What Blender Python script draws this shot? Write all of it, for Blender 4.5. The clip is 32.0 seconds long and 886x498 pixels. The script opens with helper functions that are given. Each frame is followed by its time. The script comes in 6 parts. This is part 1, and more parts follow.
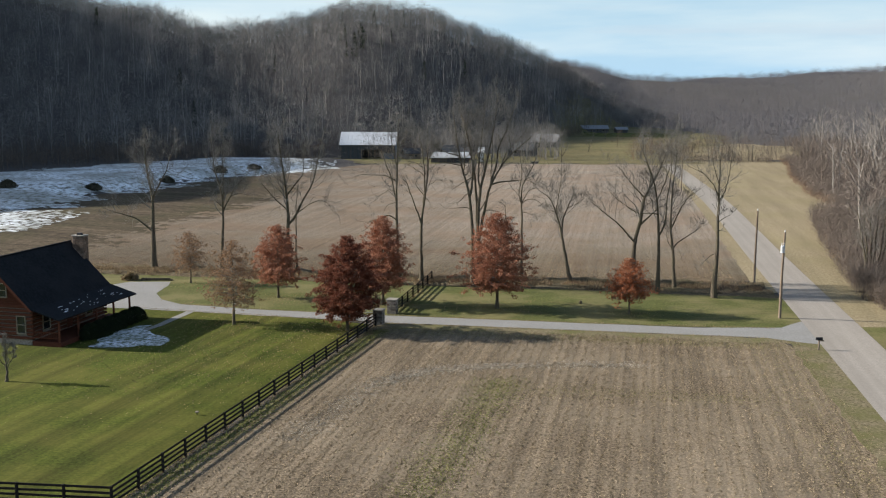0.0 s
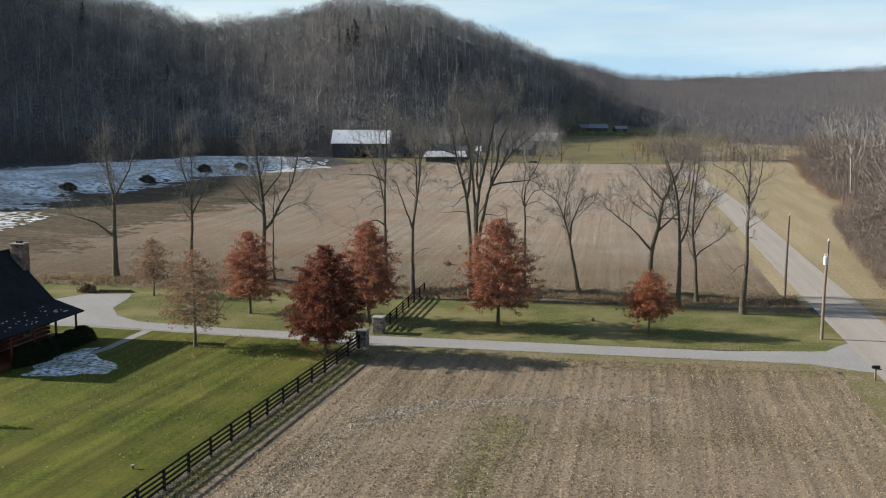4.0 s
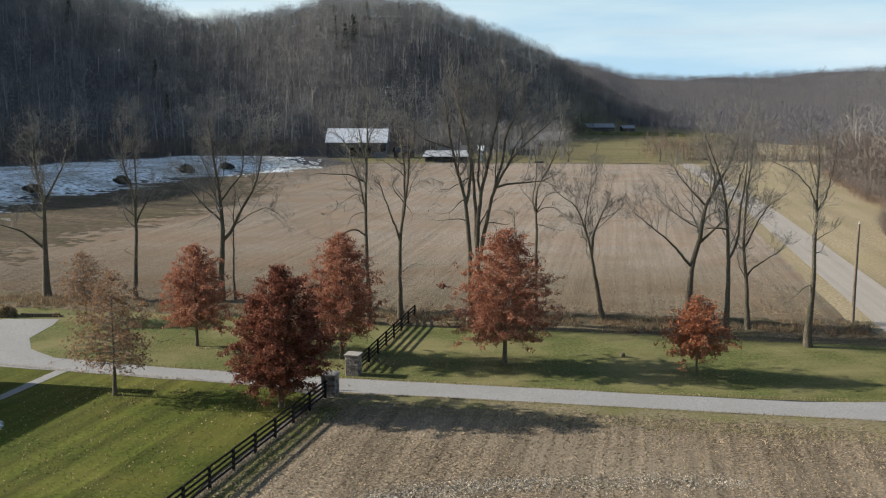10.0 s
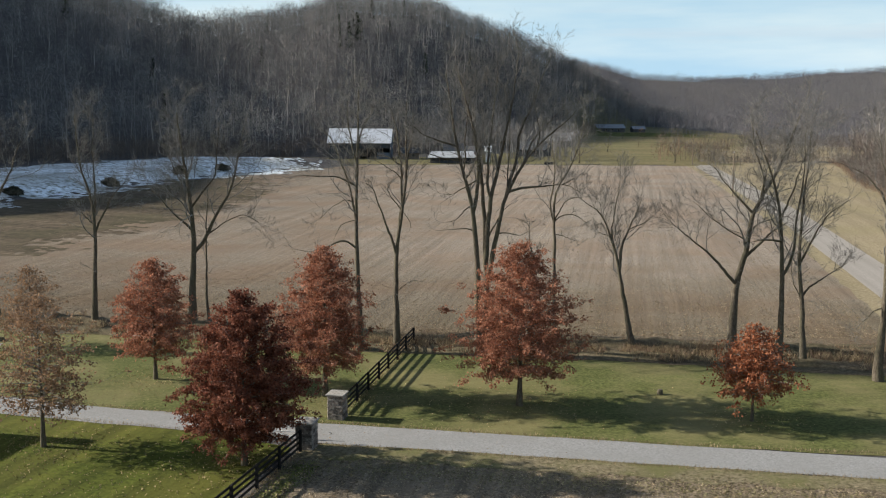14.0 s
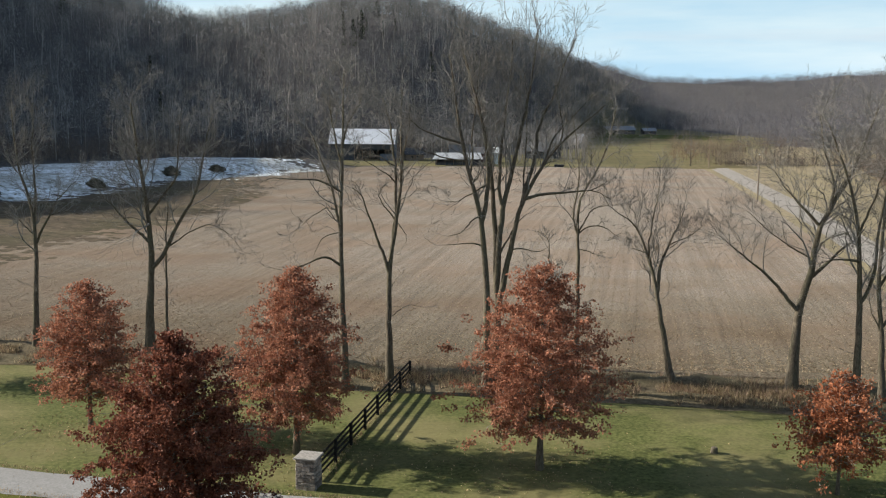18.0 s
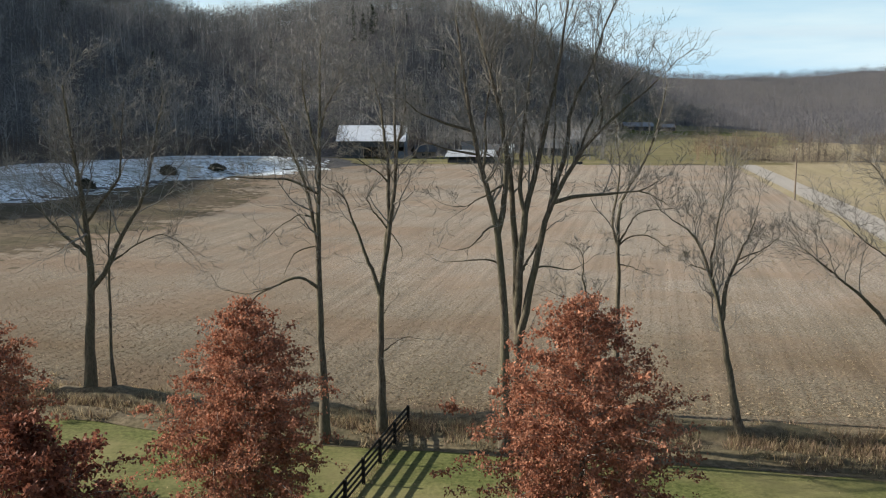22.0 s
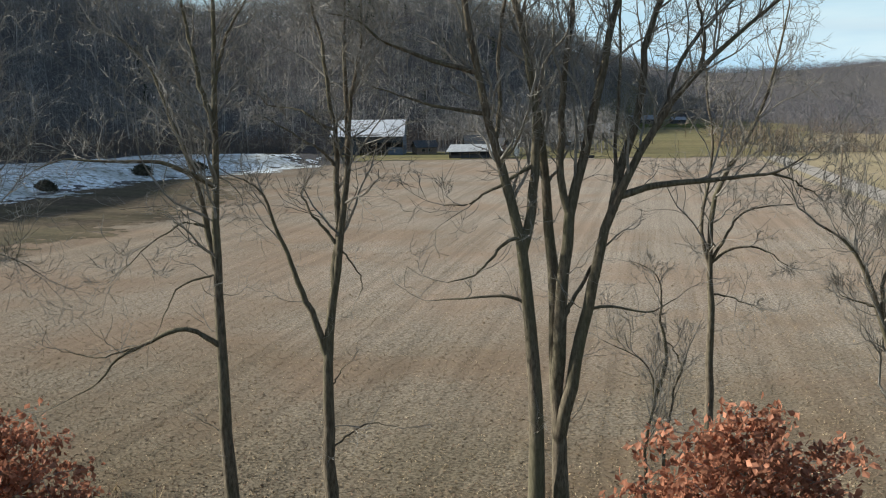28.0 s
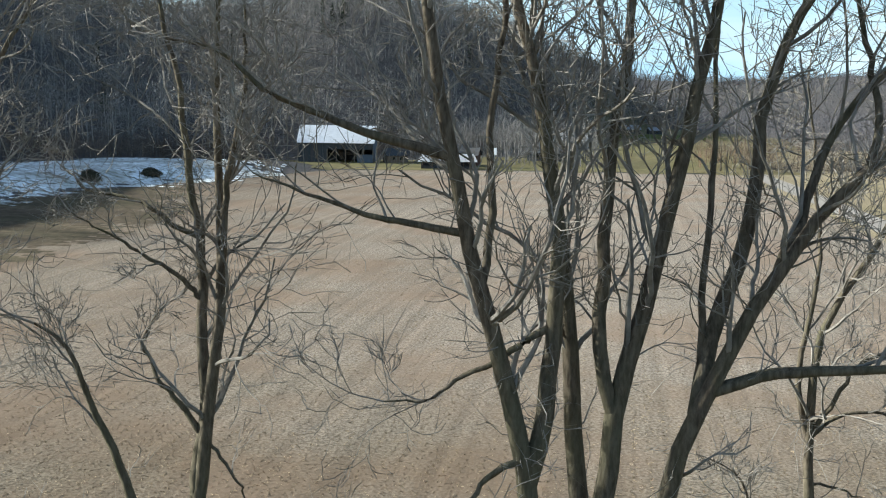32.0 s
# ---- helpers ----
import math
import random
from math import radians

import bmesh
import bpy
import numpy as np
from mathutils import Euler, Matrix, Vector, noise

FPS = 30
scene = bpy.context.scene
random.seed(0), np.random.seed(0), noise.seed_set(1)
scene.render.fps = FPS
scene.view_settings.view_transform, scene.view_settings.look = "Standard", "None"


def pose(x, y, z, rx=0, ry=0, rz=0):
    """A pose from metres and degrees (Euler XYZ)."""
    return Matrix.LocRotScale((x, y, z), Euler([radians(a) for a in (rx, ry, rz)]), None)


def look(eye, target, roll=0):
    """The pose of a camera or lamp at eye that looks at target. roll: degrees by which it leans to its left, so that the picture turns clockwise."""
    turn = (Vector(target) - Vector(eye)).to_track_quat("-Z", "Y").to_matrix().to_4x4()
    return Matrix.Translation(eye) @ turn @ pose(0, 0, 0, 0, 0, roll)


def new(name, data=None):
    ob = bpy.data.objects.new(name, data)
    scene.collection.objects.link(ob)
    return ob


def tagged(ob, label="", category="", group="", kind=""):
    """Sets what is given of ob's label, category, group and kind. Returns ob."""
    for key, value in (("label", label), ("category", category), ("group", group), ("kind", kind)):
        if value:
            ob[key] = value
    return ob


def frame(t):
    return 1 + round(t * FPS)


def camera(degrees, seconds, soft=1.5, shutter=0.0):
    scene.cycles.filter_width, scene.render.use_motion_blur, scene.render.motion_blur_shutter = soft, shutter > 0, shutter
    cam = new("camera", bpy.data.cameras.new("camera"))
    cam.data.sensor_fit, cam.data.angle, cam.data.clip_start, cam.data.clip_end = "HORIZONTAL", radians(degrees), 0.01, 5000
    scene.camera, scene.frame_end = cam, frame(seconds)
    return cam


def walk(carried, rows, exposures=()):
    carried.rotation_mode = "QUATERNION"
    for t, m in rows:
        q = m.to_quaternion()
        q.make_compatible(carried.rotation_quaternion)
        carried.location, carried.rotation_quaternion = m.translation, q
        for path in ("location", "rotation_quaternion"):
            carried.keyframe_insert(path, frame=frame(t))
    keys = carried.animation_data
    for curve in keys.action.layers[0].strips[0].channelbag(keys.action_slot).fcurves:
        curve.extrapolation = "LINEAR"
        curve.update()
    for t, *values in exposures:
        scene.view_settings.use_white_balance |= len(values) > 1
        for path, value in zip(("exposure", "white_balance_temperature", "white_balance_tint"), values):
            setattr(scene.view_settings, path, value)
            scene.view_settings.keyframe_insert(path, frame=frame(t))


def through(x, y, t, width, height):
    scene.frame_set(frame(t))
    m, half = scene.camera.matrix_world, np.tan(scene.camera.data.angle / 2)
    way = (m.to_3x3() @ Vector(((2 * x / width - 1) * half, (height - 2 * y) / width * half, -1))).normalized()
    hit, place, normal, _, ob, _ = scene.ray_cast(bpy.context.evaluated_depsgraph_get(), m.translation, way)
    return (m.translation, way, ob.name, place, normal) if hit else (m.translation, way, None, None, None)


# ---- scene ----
cam = camera(47.0, 32.0, soft=1.15)
PATH = [
    (0, (2.085, -16.08, 22.211), (2.026, -14.102, 21.923), 0.1),
    (1, (2.104, -12.583, 22.013), (2.046, -10.605, 21.724), 0.1),
    (2, (2.018, -9.234, 21.77), (1.963, -7.256, 21.481), 0.1),
    (3, (1.915, -6.015, 21.523), (1.863, -4.037, 21.234), 0.1),
    (3.5, (1.851, -4.359, 21.4), (1.801, -2.38, 21.111), 0.2),
    (5.5, (2.059, 2.22, 20.83), (2.007, 4.199, 20.544), 0.2),
    (6, (2.038, 3.775, 20.705), (1.986, 5.754, 20.42), 0.2),
    (7, (2.016, 7.168, 20.402), (1.964, 9.147, 20.117), 0.2),
    (8, (2.025, 10.356, 20.167), (1.973, 12.335, 19.882), 0.3),
    (9, (2.081, 14.086, 19.866), (2.027, 16.065, 19.582), 0.3),
    (10, (2.151, 17.179, 19.669), (2.095, 19.157, 19.383), 0.2),
    (11, (2.15, 20.314, 19.476), (2.09, 22.293, 19.19), 0.2),
    (12, (2.148, 23.55, 19.256), (2.084, 25.528, 18.971), 0.2),
    (13, (2.101, 26.771, 19.011), (2.035, 28.749, 18.727), 0.2),
    (14, (2.034, 29.888, 18.813), (1.965, 31.867, 18.53), 0.2),
    (14.5, (1.916, 31.539, 18.665), (1.848, 33.518, 18.382), 0.4),
    (16.5, (1.791, 38.175, 18.226), (1.717, 40.155, 17.948), 0.5),
    (17, (1.758, 39.939, 18.137), (1.682, 41.919, 17.86), 0.5),
    (18, (1.818, 43.023, 17.98), (1.737, 45.002, 17.701), 0.4),
    (19, (1.708, 46.292, 17.845), (1.622, 48.271, 17.564), 0.2),
    (20, (1.527, 49.79, 17.665), (1.438, 51.768, 17.385), 0.3),
    (21, (1.431, 53.269, 17.391), (1.34, 55.248, 17.111), 0.1),
    (22, (1.681, 56.833, 16.982), (1.572, 58.81, 16.7), 0.1),
    (23, (1.405, 60.373, 16.555), (1.301, 62.351, 16.274), 0.1),
    (24, (1.3, 63.6, 16.164), (1.192, 65.578, 15.884), 0.1),
    (25, (1.139, 66.893, 15.84), (1.028, 68.87, 15.559), 0.1),
    (25.5, (1.151, 68.581, 15.716), (1.035, 70.557, 15.432), -0.6),
    (27.5, (1.107, 75.639, 15.038), (0.985, 77.615, 14.756), -0.8),
    (28, (1.103, 77.274, 14.933), (0.985, 79.25, 14.649), -0.7),
    (28.5, (1.072, 78.908, 14.78), (0.984, 80.886, 14.496), -0.7),
    (29, (1.036, 80.574, 14.623), (0.952, 82.552, 14.342), -0.8),
    (29.5, (1.015, 82.153, 14.471), (0.934, 84.131, 14.188), -0.8),
    (30, (0.932, 83.85, 14.587), (0.856, 85.828, 14.302), -0.5),
    (30.5, (0.807, 85.358, 15.062), (0.734, 87.336, 14.777), -0.3),
    (31, (0.768, 86.813, 15.547), (0.692, 88.792, 15.264), 0.1),
    (31.5, (0.667, 88.564, 16.001), (0.602, 90.543, 15.723), 1.0),
    (32, (0.786, 90.448, 16.451), (0.724, 92.428, 16.17), 0.8),
]
walk(cam, [(t, look(eye, aim, lean)) for t, eye, aim, lean in PATH], [(0, 0.24, 6550, 8), (14, 0.24, 6600, 7), (17, 0.34, 6650, 7), (23, 0.34, 6650, 5.5), (26, 0.3, 6650, 4.5), (28, 0.28, 6500, 4), (29, 0.28, 6450, 3), (30, 0.46, 6350, 2), (31, 0.58, 6150, 1), (32, 0.58, 6150, 1)])

# ---- light ----
SUN_AZ, SUN_EL = (-1.0, 0.15), 24.5
world = bpy.data.worlds.new("world")
scene.world = world
world.use_nodes = True
wn, wl = world.node_tree.nodes, world.node_tree.links
sky = wn.new("ShaderNodeTexSky")
sky.sky_type, sky.sun_disc = "NISHITA", False
sky.sun_elevation = radians(SUN_EL)
sky.sun_rotation = math.atan2(SUN_AZ[0], SUN_AZ[1])
sky.air_density, sky.dust_density, sky.ozone_density = 1.0, 1.2, 1.5
wn["Background"].inputs[1].default_value = 0.119
# thin bright cloud drawn out along the horizon
wt, wm, wz, wr, wx = (wn.new("ShaderNode" + k) for k in ("TexCoord", "Mapping", "TexNoise", "ValToRGB", "Mix"))
wm.inputs["Scale"].default_value = (1.2, 1.2, 9.0)
wz.inputs["Scale"].default_value, wz.inputs["Detail"].default_value, wz.inputs["Roughness"].default_value = 1.6, 6, 0.55
wr.color_ramp.elements[0].position, wr.color_ramp.elements[1].position = 0.44, 0.78
wr.color_ramp.elements[0].color, wr.color_ramp.elements[1].color = (0.0, 0.0, 0.0, 1), (1.0, 1.0, 1.0, 1)
wx.data_type = "RGBA"
wc = wn.new("ShaderNodeMix")
wc.data_type = "RGBA"
wc.inputs[6].default_value, wc.inputs[7].default_value = (3.5, 5.25, 6.85, 1), (7.0, 7.5, 7.6, 1)
wl.new(wr.outputs[0], wc.inputs[0])
wl.new(wc.outputs[2], wx.inputs[7])
wl.new(wt.outputs["Generated"], wm.inputs[0])
wl.new(wm.outputs[0], wz.inputs["Vector"])
wl.new(wz.outputs["Fac"], wr.inputs[0])
# haze and cloud thin out with height above the horizon
ws, wh, wk = (wn.new("ShaderNode" + k) for k in ("SeparateXYZ", "ValToRGB", "Math"))
wk.operation = "MULTIPLY"
wh.color_ramp.elements[0].position, wh.color_ramp.elements[1].position = 0.03, 0.34
wh.color_ramp.elements[0].color, wh.color_ramp.elements[1].color = (1, 1, 1, 1), (0.06, 0.06, 0.06, 1)
wl.new(wt.outputs["Generated"], ws.inputs[0])
wl.new(ws.outputs[2], wh.inputs[0])
wl.new(wh.outputs[0], wk.inputs[0])
wk.inputs[1].default_value = 0.94
wl.new(wk.outputs[0], wx.inputs[0])
wl.new(sky.outputs[0], wx.inputs[6])
wl.new(wx.outputs[2], wn["Background"].inputs[0])
wq, wg, wp, wv, wo = (wn.new("ShaderNode" + k) for k in ("Mapping", "TexNoise", "ValToRGB", "Math", "Mix"))
wq.inputs["Scale"].default_value, wq.inputs["Location"].default_value = (2.2, 2.2, 34.0), (0.4, 0.0, 0.35)
wg.inputs["Scale"].default_value, wg.inputs["Detail"].default_value = 1.3, 4
wp.color_ramp.elements[0].position, wp.color_ramp.elements[1].position = 0.56, 0.70
wp.color_ramp.elements[0].color, wp.color_ramp.elements[1].color = (0.0, 0.0, 0.0, 1), (0.55, 0.55, 0.55, 1)
wv.operation = "MULTIPLY"
wo.data_type = "RGBA"
wo.inputs[7].default_value = (4.6, 5.2, 5.9, 1)
wl.new(wt.outputs["Generated"], wq.inputs[0])
wl.new(wq.outputs[0], wg.inputs["Vector"])
wl.new(wg.outputs["Fac"], wp.inputs[0])
wl.new(wp.outputs[0], wv.inputs[0])
wl.new(wh.outputs[0], wv.inputs[1])
wl.new(wv.outputs[0], wo.inputs[0])
wl.new(wx.outputs[2], wo.inputs[6])
wl.new(wo.outputs[2], wn["Background"].inputs[0])
sun = new("sun", bpy.data.lights.new("sun", "SUN"))
sun.data.energy, sun.data.angle, sun.data.color = 7.3, radians(0.6), (1.0, 0.955, 0.89)
sd = Vector((SUN_AZ[0], SUN_AZ[1], 0)).normalized() * math.cos(radians(SUN_EL)) + Vector((0, 0, math.sin(radians(SUN_EL))))
sun.matrix_world = look(sd * 100, (0, 0, 0))

# ---- materials ----


def mat(name, c1, c2, c3=None, fine=8.0, broad=0.15, rough=0.9, bump=0.3, dist=0.05, stretch=(1, 1, 1), turn=0.0, mixw=0.5, metal=0.0, rand=0.0, spec=0.08, streak=None, lo=0.36, hi=0.64):
    """A surface of fine grain between c1 and c2, with broad patches towards c3."""
    m = bpy.data.materials.new(name)
    m.use_nodes = True
    n, l = m.node_tree.nodes, m.node_tree.links
    b = n["Principled BSDF"]
    tc, mp = n.new("ShaderNodeTexCoord"), n.new("ShaderNodeMapping")
    l.new(tc.outputs["Object"], mp.inputs[0])
    mp.inputs["Scale"].default_value = stretch
    mp.inputs["Rotation"].default_value = (0, 0, radians(turn))
    f, g = n.new("ShaderNodeTexNoise"), n.new("ShaderNodeTexNoise")
    f.inputs["Scale"].default_value, f.inputs["Detail"].default_value, f.inputs["Roughness"].default_value = fine, 5, 0.65
    g.inputs["Scale"].default_value, g.inputs["Detail"].default_value, g.inputs["Roughness"].default_value = broad, 4, 0.6
    l.new(mp.outputs[0], f.inputs["Vector"])
    l.new(mp.outputs[0], g.inputs["Vector"])
    r = n.new("ShaderNodeValToRGB")
    r.color_ramp.elements[0].position, r.color_ramp.elements[1].position = lo, hi
    r.color_ramp.elements[0].color, r.color_ramp.elements[1].color = (*c1, 1), (*c2, 1)
    l.new(f.outputs["Fac"], r.inputs[0])
    r2 = n.new("ShaderNodeValToRGB")
    r2.color_ramp.elements[0].position, r2.color_ramp.elements[1].position = 0.42, 0.62
    r2.color_ramp.elements[1].color = (mixw,) * 3 + (1,)
    r2.color_ramp.elements[0].color = (0, 0, 0, 1)
    l.new(g.outputs["Fac"], r2.inputs[0])
    x = n.new("ShaderNodeMix")
    x.data_type = "RGBA"
    l.new(r2.outputs[0], x.inputs[0])
    l.new(r.outputs[0], x.inputs[6])
    x.inputs[7].default_value = (*(c3 or c2), 1)
    out = x.outputs[2]
    if streak:
        # lines along one way: scale across, scale along, turn, darkest and lightest
        sa, sb, sn, sm, sh = n.new("ShaderNodeMapping"), n.new("ShaderNodeMapping"), n.new("ShaderNodeTexNoise"), n.new("ShaderNodeMapRange"), n.new("ShaderNodeHueSaturation")
        sa.inputs["Rotation"].default_value = (0, 0, radians(streak[2]))
        sb.inputs["Scale"].default_value = (streak[0], streak[1], 1)
        sn.inputs["Scale"].default_value, sn.inputs["Detail"].default_value, sn.inputs["Roughness"].default_value = 1.0, 3, 0.6
        sm.inputs[1].default_value, sm.inputs[2].default_value = 0.3, 0.7
        sm.inputs[3].default_value, sm.inputs[4].default_value = streak[3], streak[4]
        l.new(tc.outputs["Object"], sa.inputs[0])
        l.new(sa.outputs[0], sb.inputs[0])
        l.new(sb.outputs[0], sn.inputs["Vector"])
        l.new(sn.outputs["Fac"], sm.inputs[0])
        l.new(sm.outputs[0], sh.inputs["Value"])
        l.new(out, sh.inputs["Color"])
        out = sh.outputs[0]
    if rand:
        oi, hs = n.new("ShaderNodeObjectInfo"), n.new("ShaderNodeHueSaturation")
        ma = n.new("ShaderNodeMapRange")
        ma.inputs[3].default_value, ma.inputs[4].default_value = 1 - rand, 1 + rand
        l.new(oi.outputs["Random"], ma.inputs[0])
        l.new(ma.outputs[0], hs.inputs["Value"])
        l.new(out, hs.inputs["Color"])
        out = hs.outputs[0]
    l.new(out, b.inputs["Base Color"])
    b.inputs["Roughness"].default_value, b.inputs["Metallic"].default_value = rough, metal
    b.inputs["Specular IOR Level"].default_value = spec
    if bump:
        bp = n.new("ShaderNodeBump")
        bp.inputs["Strength"].default_value, bp.inputs["Distance"].default_value = bump, dist
        l.new(f.outputs["Fac"], bp.inputs["Height"])
        l.new(bp.outputs[0], b.inputs["Normal"])
    return m


def island_tint(m, amount):
    """Vary the colour from piece to piece of one joined mesh."""
    n, l = m.node_tree.nodes, m.node_tree.links
    b = n["Principled BSDF"]
    link = b.inputs["Base Color"].links[0]
    src = link.from_socket
    ge, hs, ma = n.new("ShaderNodeNewGeometry"), n.new("ShaderNodeHueSaturation"), n.new("ShaderNodeMapRange")
    ma.inputs[3].default_value, ma.inputs[4].default_value = 1 - amount, 1 + amount
    l.new(ge.outputs["Random Per Island"], ma.inputs[0])
    l.new(ma.outputs[0], hs.inputs["Value"])
    l.new(src, hs.inputs["Color"])
    l.new(hs.outputs[0], b.inputs["Base Color"])
    return m


M_soil = mat("field_soil", (0.15, 0.121, 0.093), (0.365, 0.305, 0.243), (0.24, 0.172, 0.122), 6.0, 0.07, 0.95, 0.7, 0.06, mixw=0.78, streak=(0.95, 0.014, 8.3, 0.80, 1.16), lo=0.40, hi=0.60)
# the far field turns darker and browner towards the ditch, fading out unevenly
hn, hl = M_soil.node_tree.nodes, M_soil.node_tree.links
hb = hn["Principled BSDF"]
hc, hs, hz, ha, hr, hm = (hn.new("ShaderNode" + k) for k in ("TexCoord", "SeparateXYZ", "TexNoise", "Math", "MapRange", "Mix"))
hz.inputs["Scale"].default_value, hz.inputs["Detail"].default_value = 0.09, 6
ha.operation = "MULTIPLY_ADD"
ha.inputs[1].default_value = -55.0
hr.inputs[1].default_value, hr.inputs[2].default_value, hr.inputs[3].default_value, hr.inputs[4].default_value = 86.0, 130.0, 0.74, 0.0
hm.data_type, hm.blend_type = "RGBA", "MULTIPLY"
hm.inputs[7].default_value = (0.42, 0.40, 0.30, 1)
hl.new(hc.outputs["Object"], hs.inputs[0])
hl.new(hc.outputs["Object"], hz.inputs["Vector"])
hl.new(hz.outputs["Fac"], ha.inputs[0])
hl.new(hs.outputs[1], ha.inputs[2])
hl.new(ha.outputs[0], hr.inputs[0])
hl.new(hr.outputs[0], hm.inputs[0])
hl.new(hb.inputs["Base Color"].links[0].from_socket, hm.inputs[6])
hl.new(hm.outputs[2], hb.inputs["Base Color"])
# and darker towards the pasture
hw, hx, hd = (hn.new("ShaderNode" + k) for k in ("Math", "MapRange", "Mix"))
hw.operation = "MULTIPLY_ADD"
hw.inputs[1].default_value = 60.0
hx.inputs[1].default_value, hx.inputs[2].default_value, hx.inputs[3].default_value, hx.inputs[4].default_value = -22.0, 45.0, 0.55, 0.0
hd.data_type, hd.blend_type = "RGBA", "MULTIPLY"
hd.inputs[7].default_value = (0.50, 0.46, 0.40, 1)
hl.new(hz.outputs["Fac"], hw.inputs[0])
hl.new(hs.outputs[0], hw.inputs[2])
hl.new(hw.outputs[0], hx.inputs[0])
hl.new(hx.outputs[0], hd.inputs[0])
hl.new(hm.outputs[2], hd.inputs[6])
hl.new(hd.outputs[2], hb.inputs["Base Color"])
M_stub = mat("corn_stubble", (0.062, 0.046, 0.03), (0.305, 0.234, 0.16), (0.245, 0.195, 0.138), 6.0, 0.08, 0.95, 0.8, 0.1, mixw=0.7, streak=(1.3, 0.035, 10.0, 0.66, 1.3))
M_lawn = mat("lawn_grass", (0.036, 0.046, 0.006), (0.083, 0.096, 0.015), (0.118, 0.108, 0.024), 4.0, 0.13, 0.95, 0.5, mixw=0.6, streak=(0.8, 0.012, 14.0, 0.55, 1.36))
M_strip = mat("strip_grass", (0.056, 0.065, 0.019), (0.135, 0.138, 0.048), (0.205, 0.172, 0.082), 4.0, 0.16, 0.95, 0.5, mixw=0.62, streak=(0.5, 0.05, 80.0, 0.85, 1.15))
M_dry = mat("dry_grass", (0.195, 0.152, 0.092), (0.345, 0.28, 0.182), (0.235, 0.195, 0.105), 3.0, 0.05, 0.95, 0.4, streak=(0.3, 0.02, 9.0, 0.85, 1.12))
M_meadow = mat("meadow_grass", (0.12, 0.10, 0.047), (0.21, 0.172, 0.088), (0.095, 0.096, 0.04), 0.6, 0.018, 0.95, 0.2, streak=(0.02, 0.12, 0.0, 0.8, 1.15))
# brown and green pasture, with the hill's shade also put into its colour
M_pasture = mat("rough_pasture_shaded", (0.055, 0.041, 0.026), (0.135, 0.101, 0.067), (0.058, 0.054, 0.025), 0.8, 0.07, 0.95, 0.4, streak=(0.25, 0.02, -65.0, 0.7, 1.25))
M_verge = mat("verge_grass", (0.095, 0.078, 0.042), (0.25, 0.205, 0.13), (0.125, 0.12, 0.045), 4.0, 0.25, 0.95, 0.5, mixw=0.8)
M_gravel = mat("gravel", (0.21, 0.202, 0.192), (0.315, 0.304, 0.29), (0.23, 0.22, 0.205), 9.0, 0.25, 0.95, 0.3)
M_road = mat("road_chipseal", (0.27, 0.24, 0.208), (0.345, 0.307, 0.268), (0.285, 0.254, 0.22), 7.0, 0.12, 0.9, 0.15, streak=(0.9, 0.02, 8.0, 0.9, 1.08))
M_snow = mat("thin_snow", (0.15, 0.14, 0.09), (0.84, 0.87, 0.90), (0.20, 0.185, 0.13), 0.8, 0.07, 0.7, 0.2, mixw=0.6, streak=(0.1, 0.5, 30.0, 0.8, 1.1), lo=0.36, hi=0.54)
M_litter = mat("leaf_litter", (0.056, 0.051, 0.048), (0.122, 0.112, 0.107), (0.08, 0.072, 0.068), 0.8, 0.03, 0.95, 0.5)
M_ditch = mat("ditch_earth", (0.07, 0.053, 0.034), (0.19, 0.148, 0.095), (0.10, 0.088, 0.045), 3.0, 0.25, 0.95, 0.6)
M_bark = mat("bark", (0.064, 0.051, 0.038), (0.175, 0.144, 0.107), (0.105, 0.102, 0.06), 14.0, 1.2, 0.95, 0.7, 0.03, stretch=(1, 1, 0.25))
M_twig = mat("twig", (0.13, 0.117, 0.099), (0.285, 0.26, 0.228), None, 3.0, 0.5, 0.9, 0)
M_farwood = island_tint(mat("far_branches", (0.14, 0.13, 0.122), (0.265, 0.247, 0.232), None, 0.4, 0.01, 0.95, 0), 0.16)
M_fardark = island_tint(mat("far_branches_dark", (0.078, 0.072, 0.069), (0.155, 0.146, 0.14), None, 0.4, 0.01, 0.95, 0), 0.16)
M_farlight = island_tint(mat("far_branches_light", (0.215, 0.2, 0.183), (0.35, 0.327, 0.3), None, 0.4, 0.01, 0.95, 0), 0.16)
M_thicket = island_tint(mat("thicket_stems", (0.088, 0.07, 0.058), (0.175, 0.14, 0.115), None, 0.4, 0.02, 0.95, 0), 0.3)
# the haze of distance is put into these purplish-grey branch colours
M_ridge = island_tint(mat("haze_tinted_branches", (0.105, 0.093, 0.095), (0.19, 0.172, 0.174), None, 0.3, 0.006, 0.95, 0), 0.12)
M_ridgedark = island_tint(mat("haze_tinted_branches_dark", (0.085, 0.082, 0.09), (0.155, 0.147, 0.158), None, 0.3, 0.006, 0.95, 0), 0.12)
M_scrub = island_tint(mat("scrub_stems", (0.092, 0.074, 0.062), (0.19, 0.155, 0.132), None, 0.4, 0.03, 0.95, 0), 0.35)
M_oak = island_tint(mat("oak_leaf", (0.235, 0.098, 0.058), (0.42, 0.198, 0.125), (0.345, 0.152, 0.092), 1.5, 0.4, 0.6, 0), 0.45)
M_oak_dark = island_tint(mat("oak_leaf_maroon", (0.125, 0.045, 0.028), (0.27, 0.108, 0.066), (0.19, 0.07, 0.044), 1.5, 0.4, 0.5, 0), 0.5)
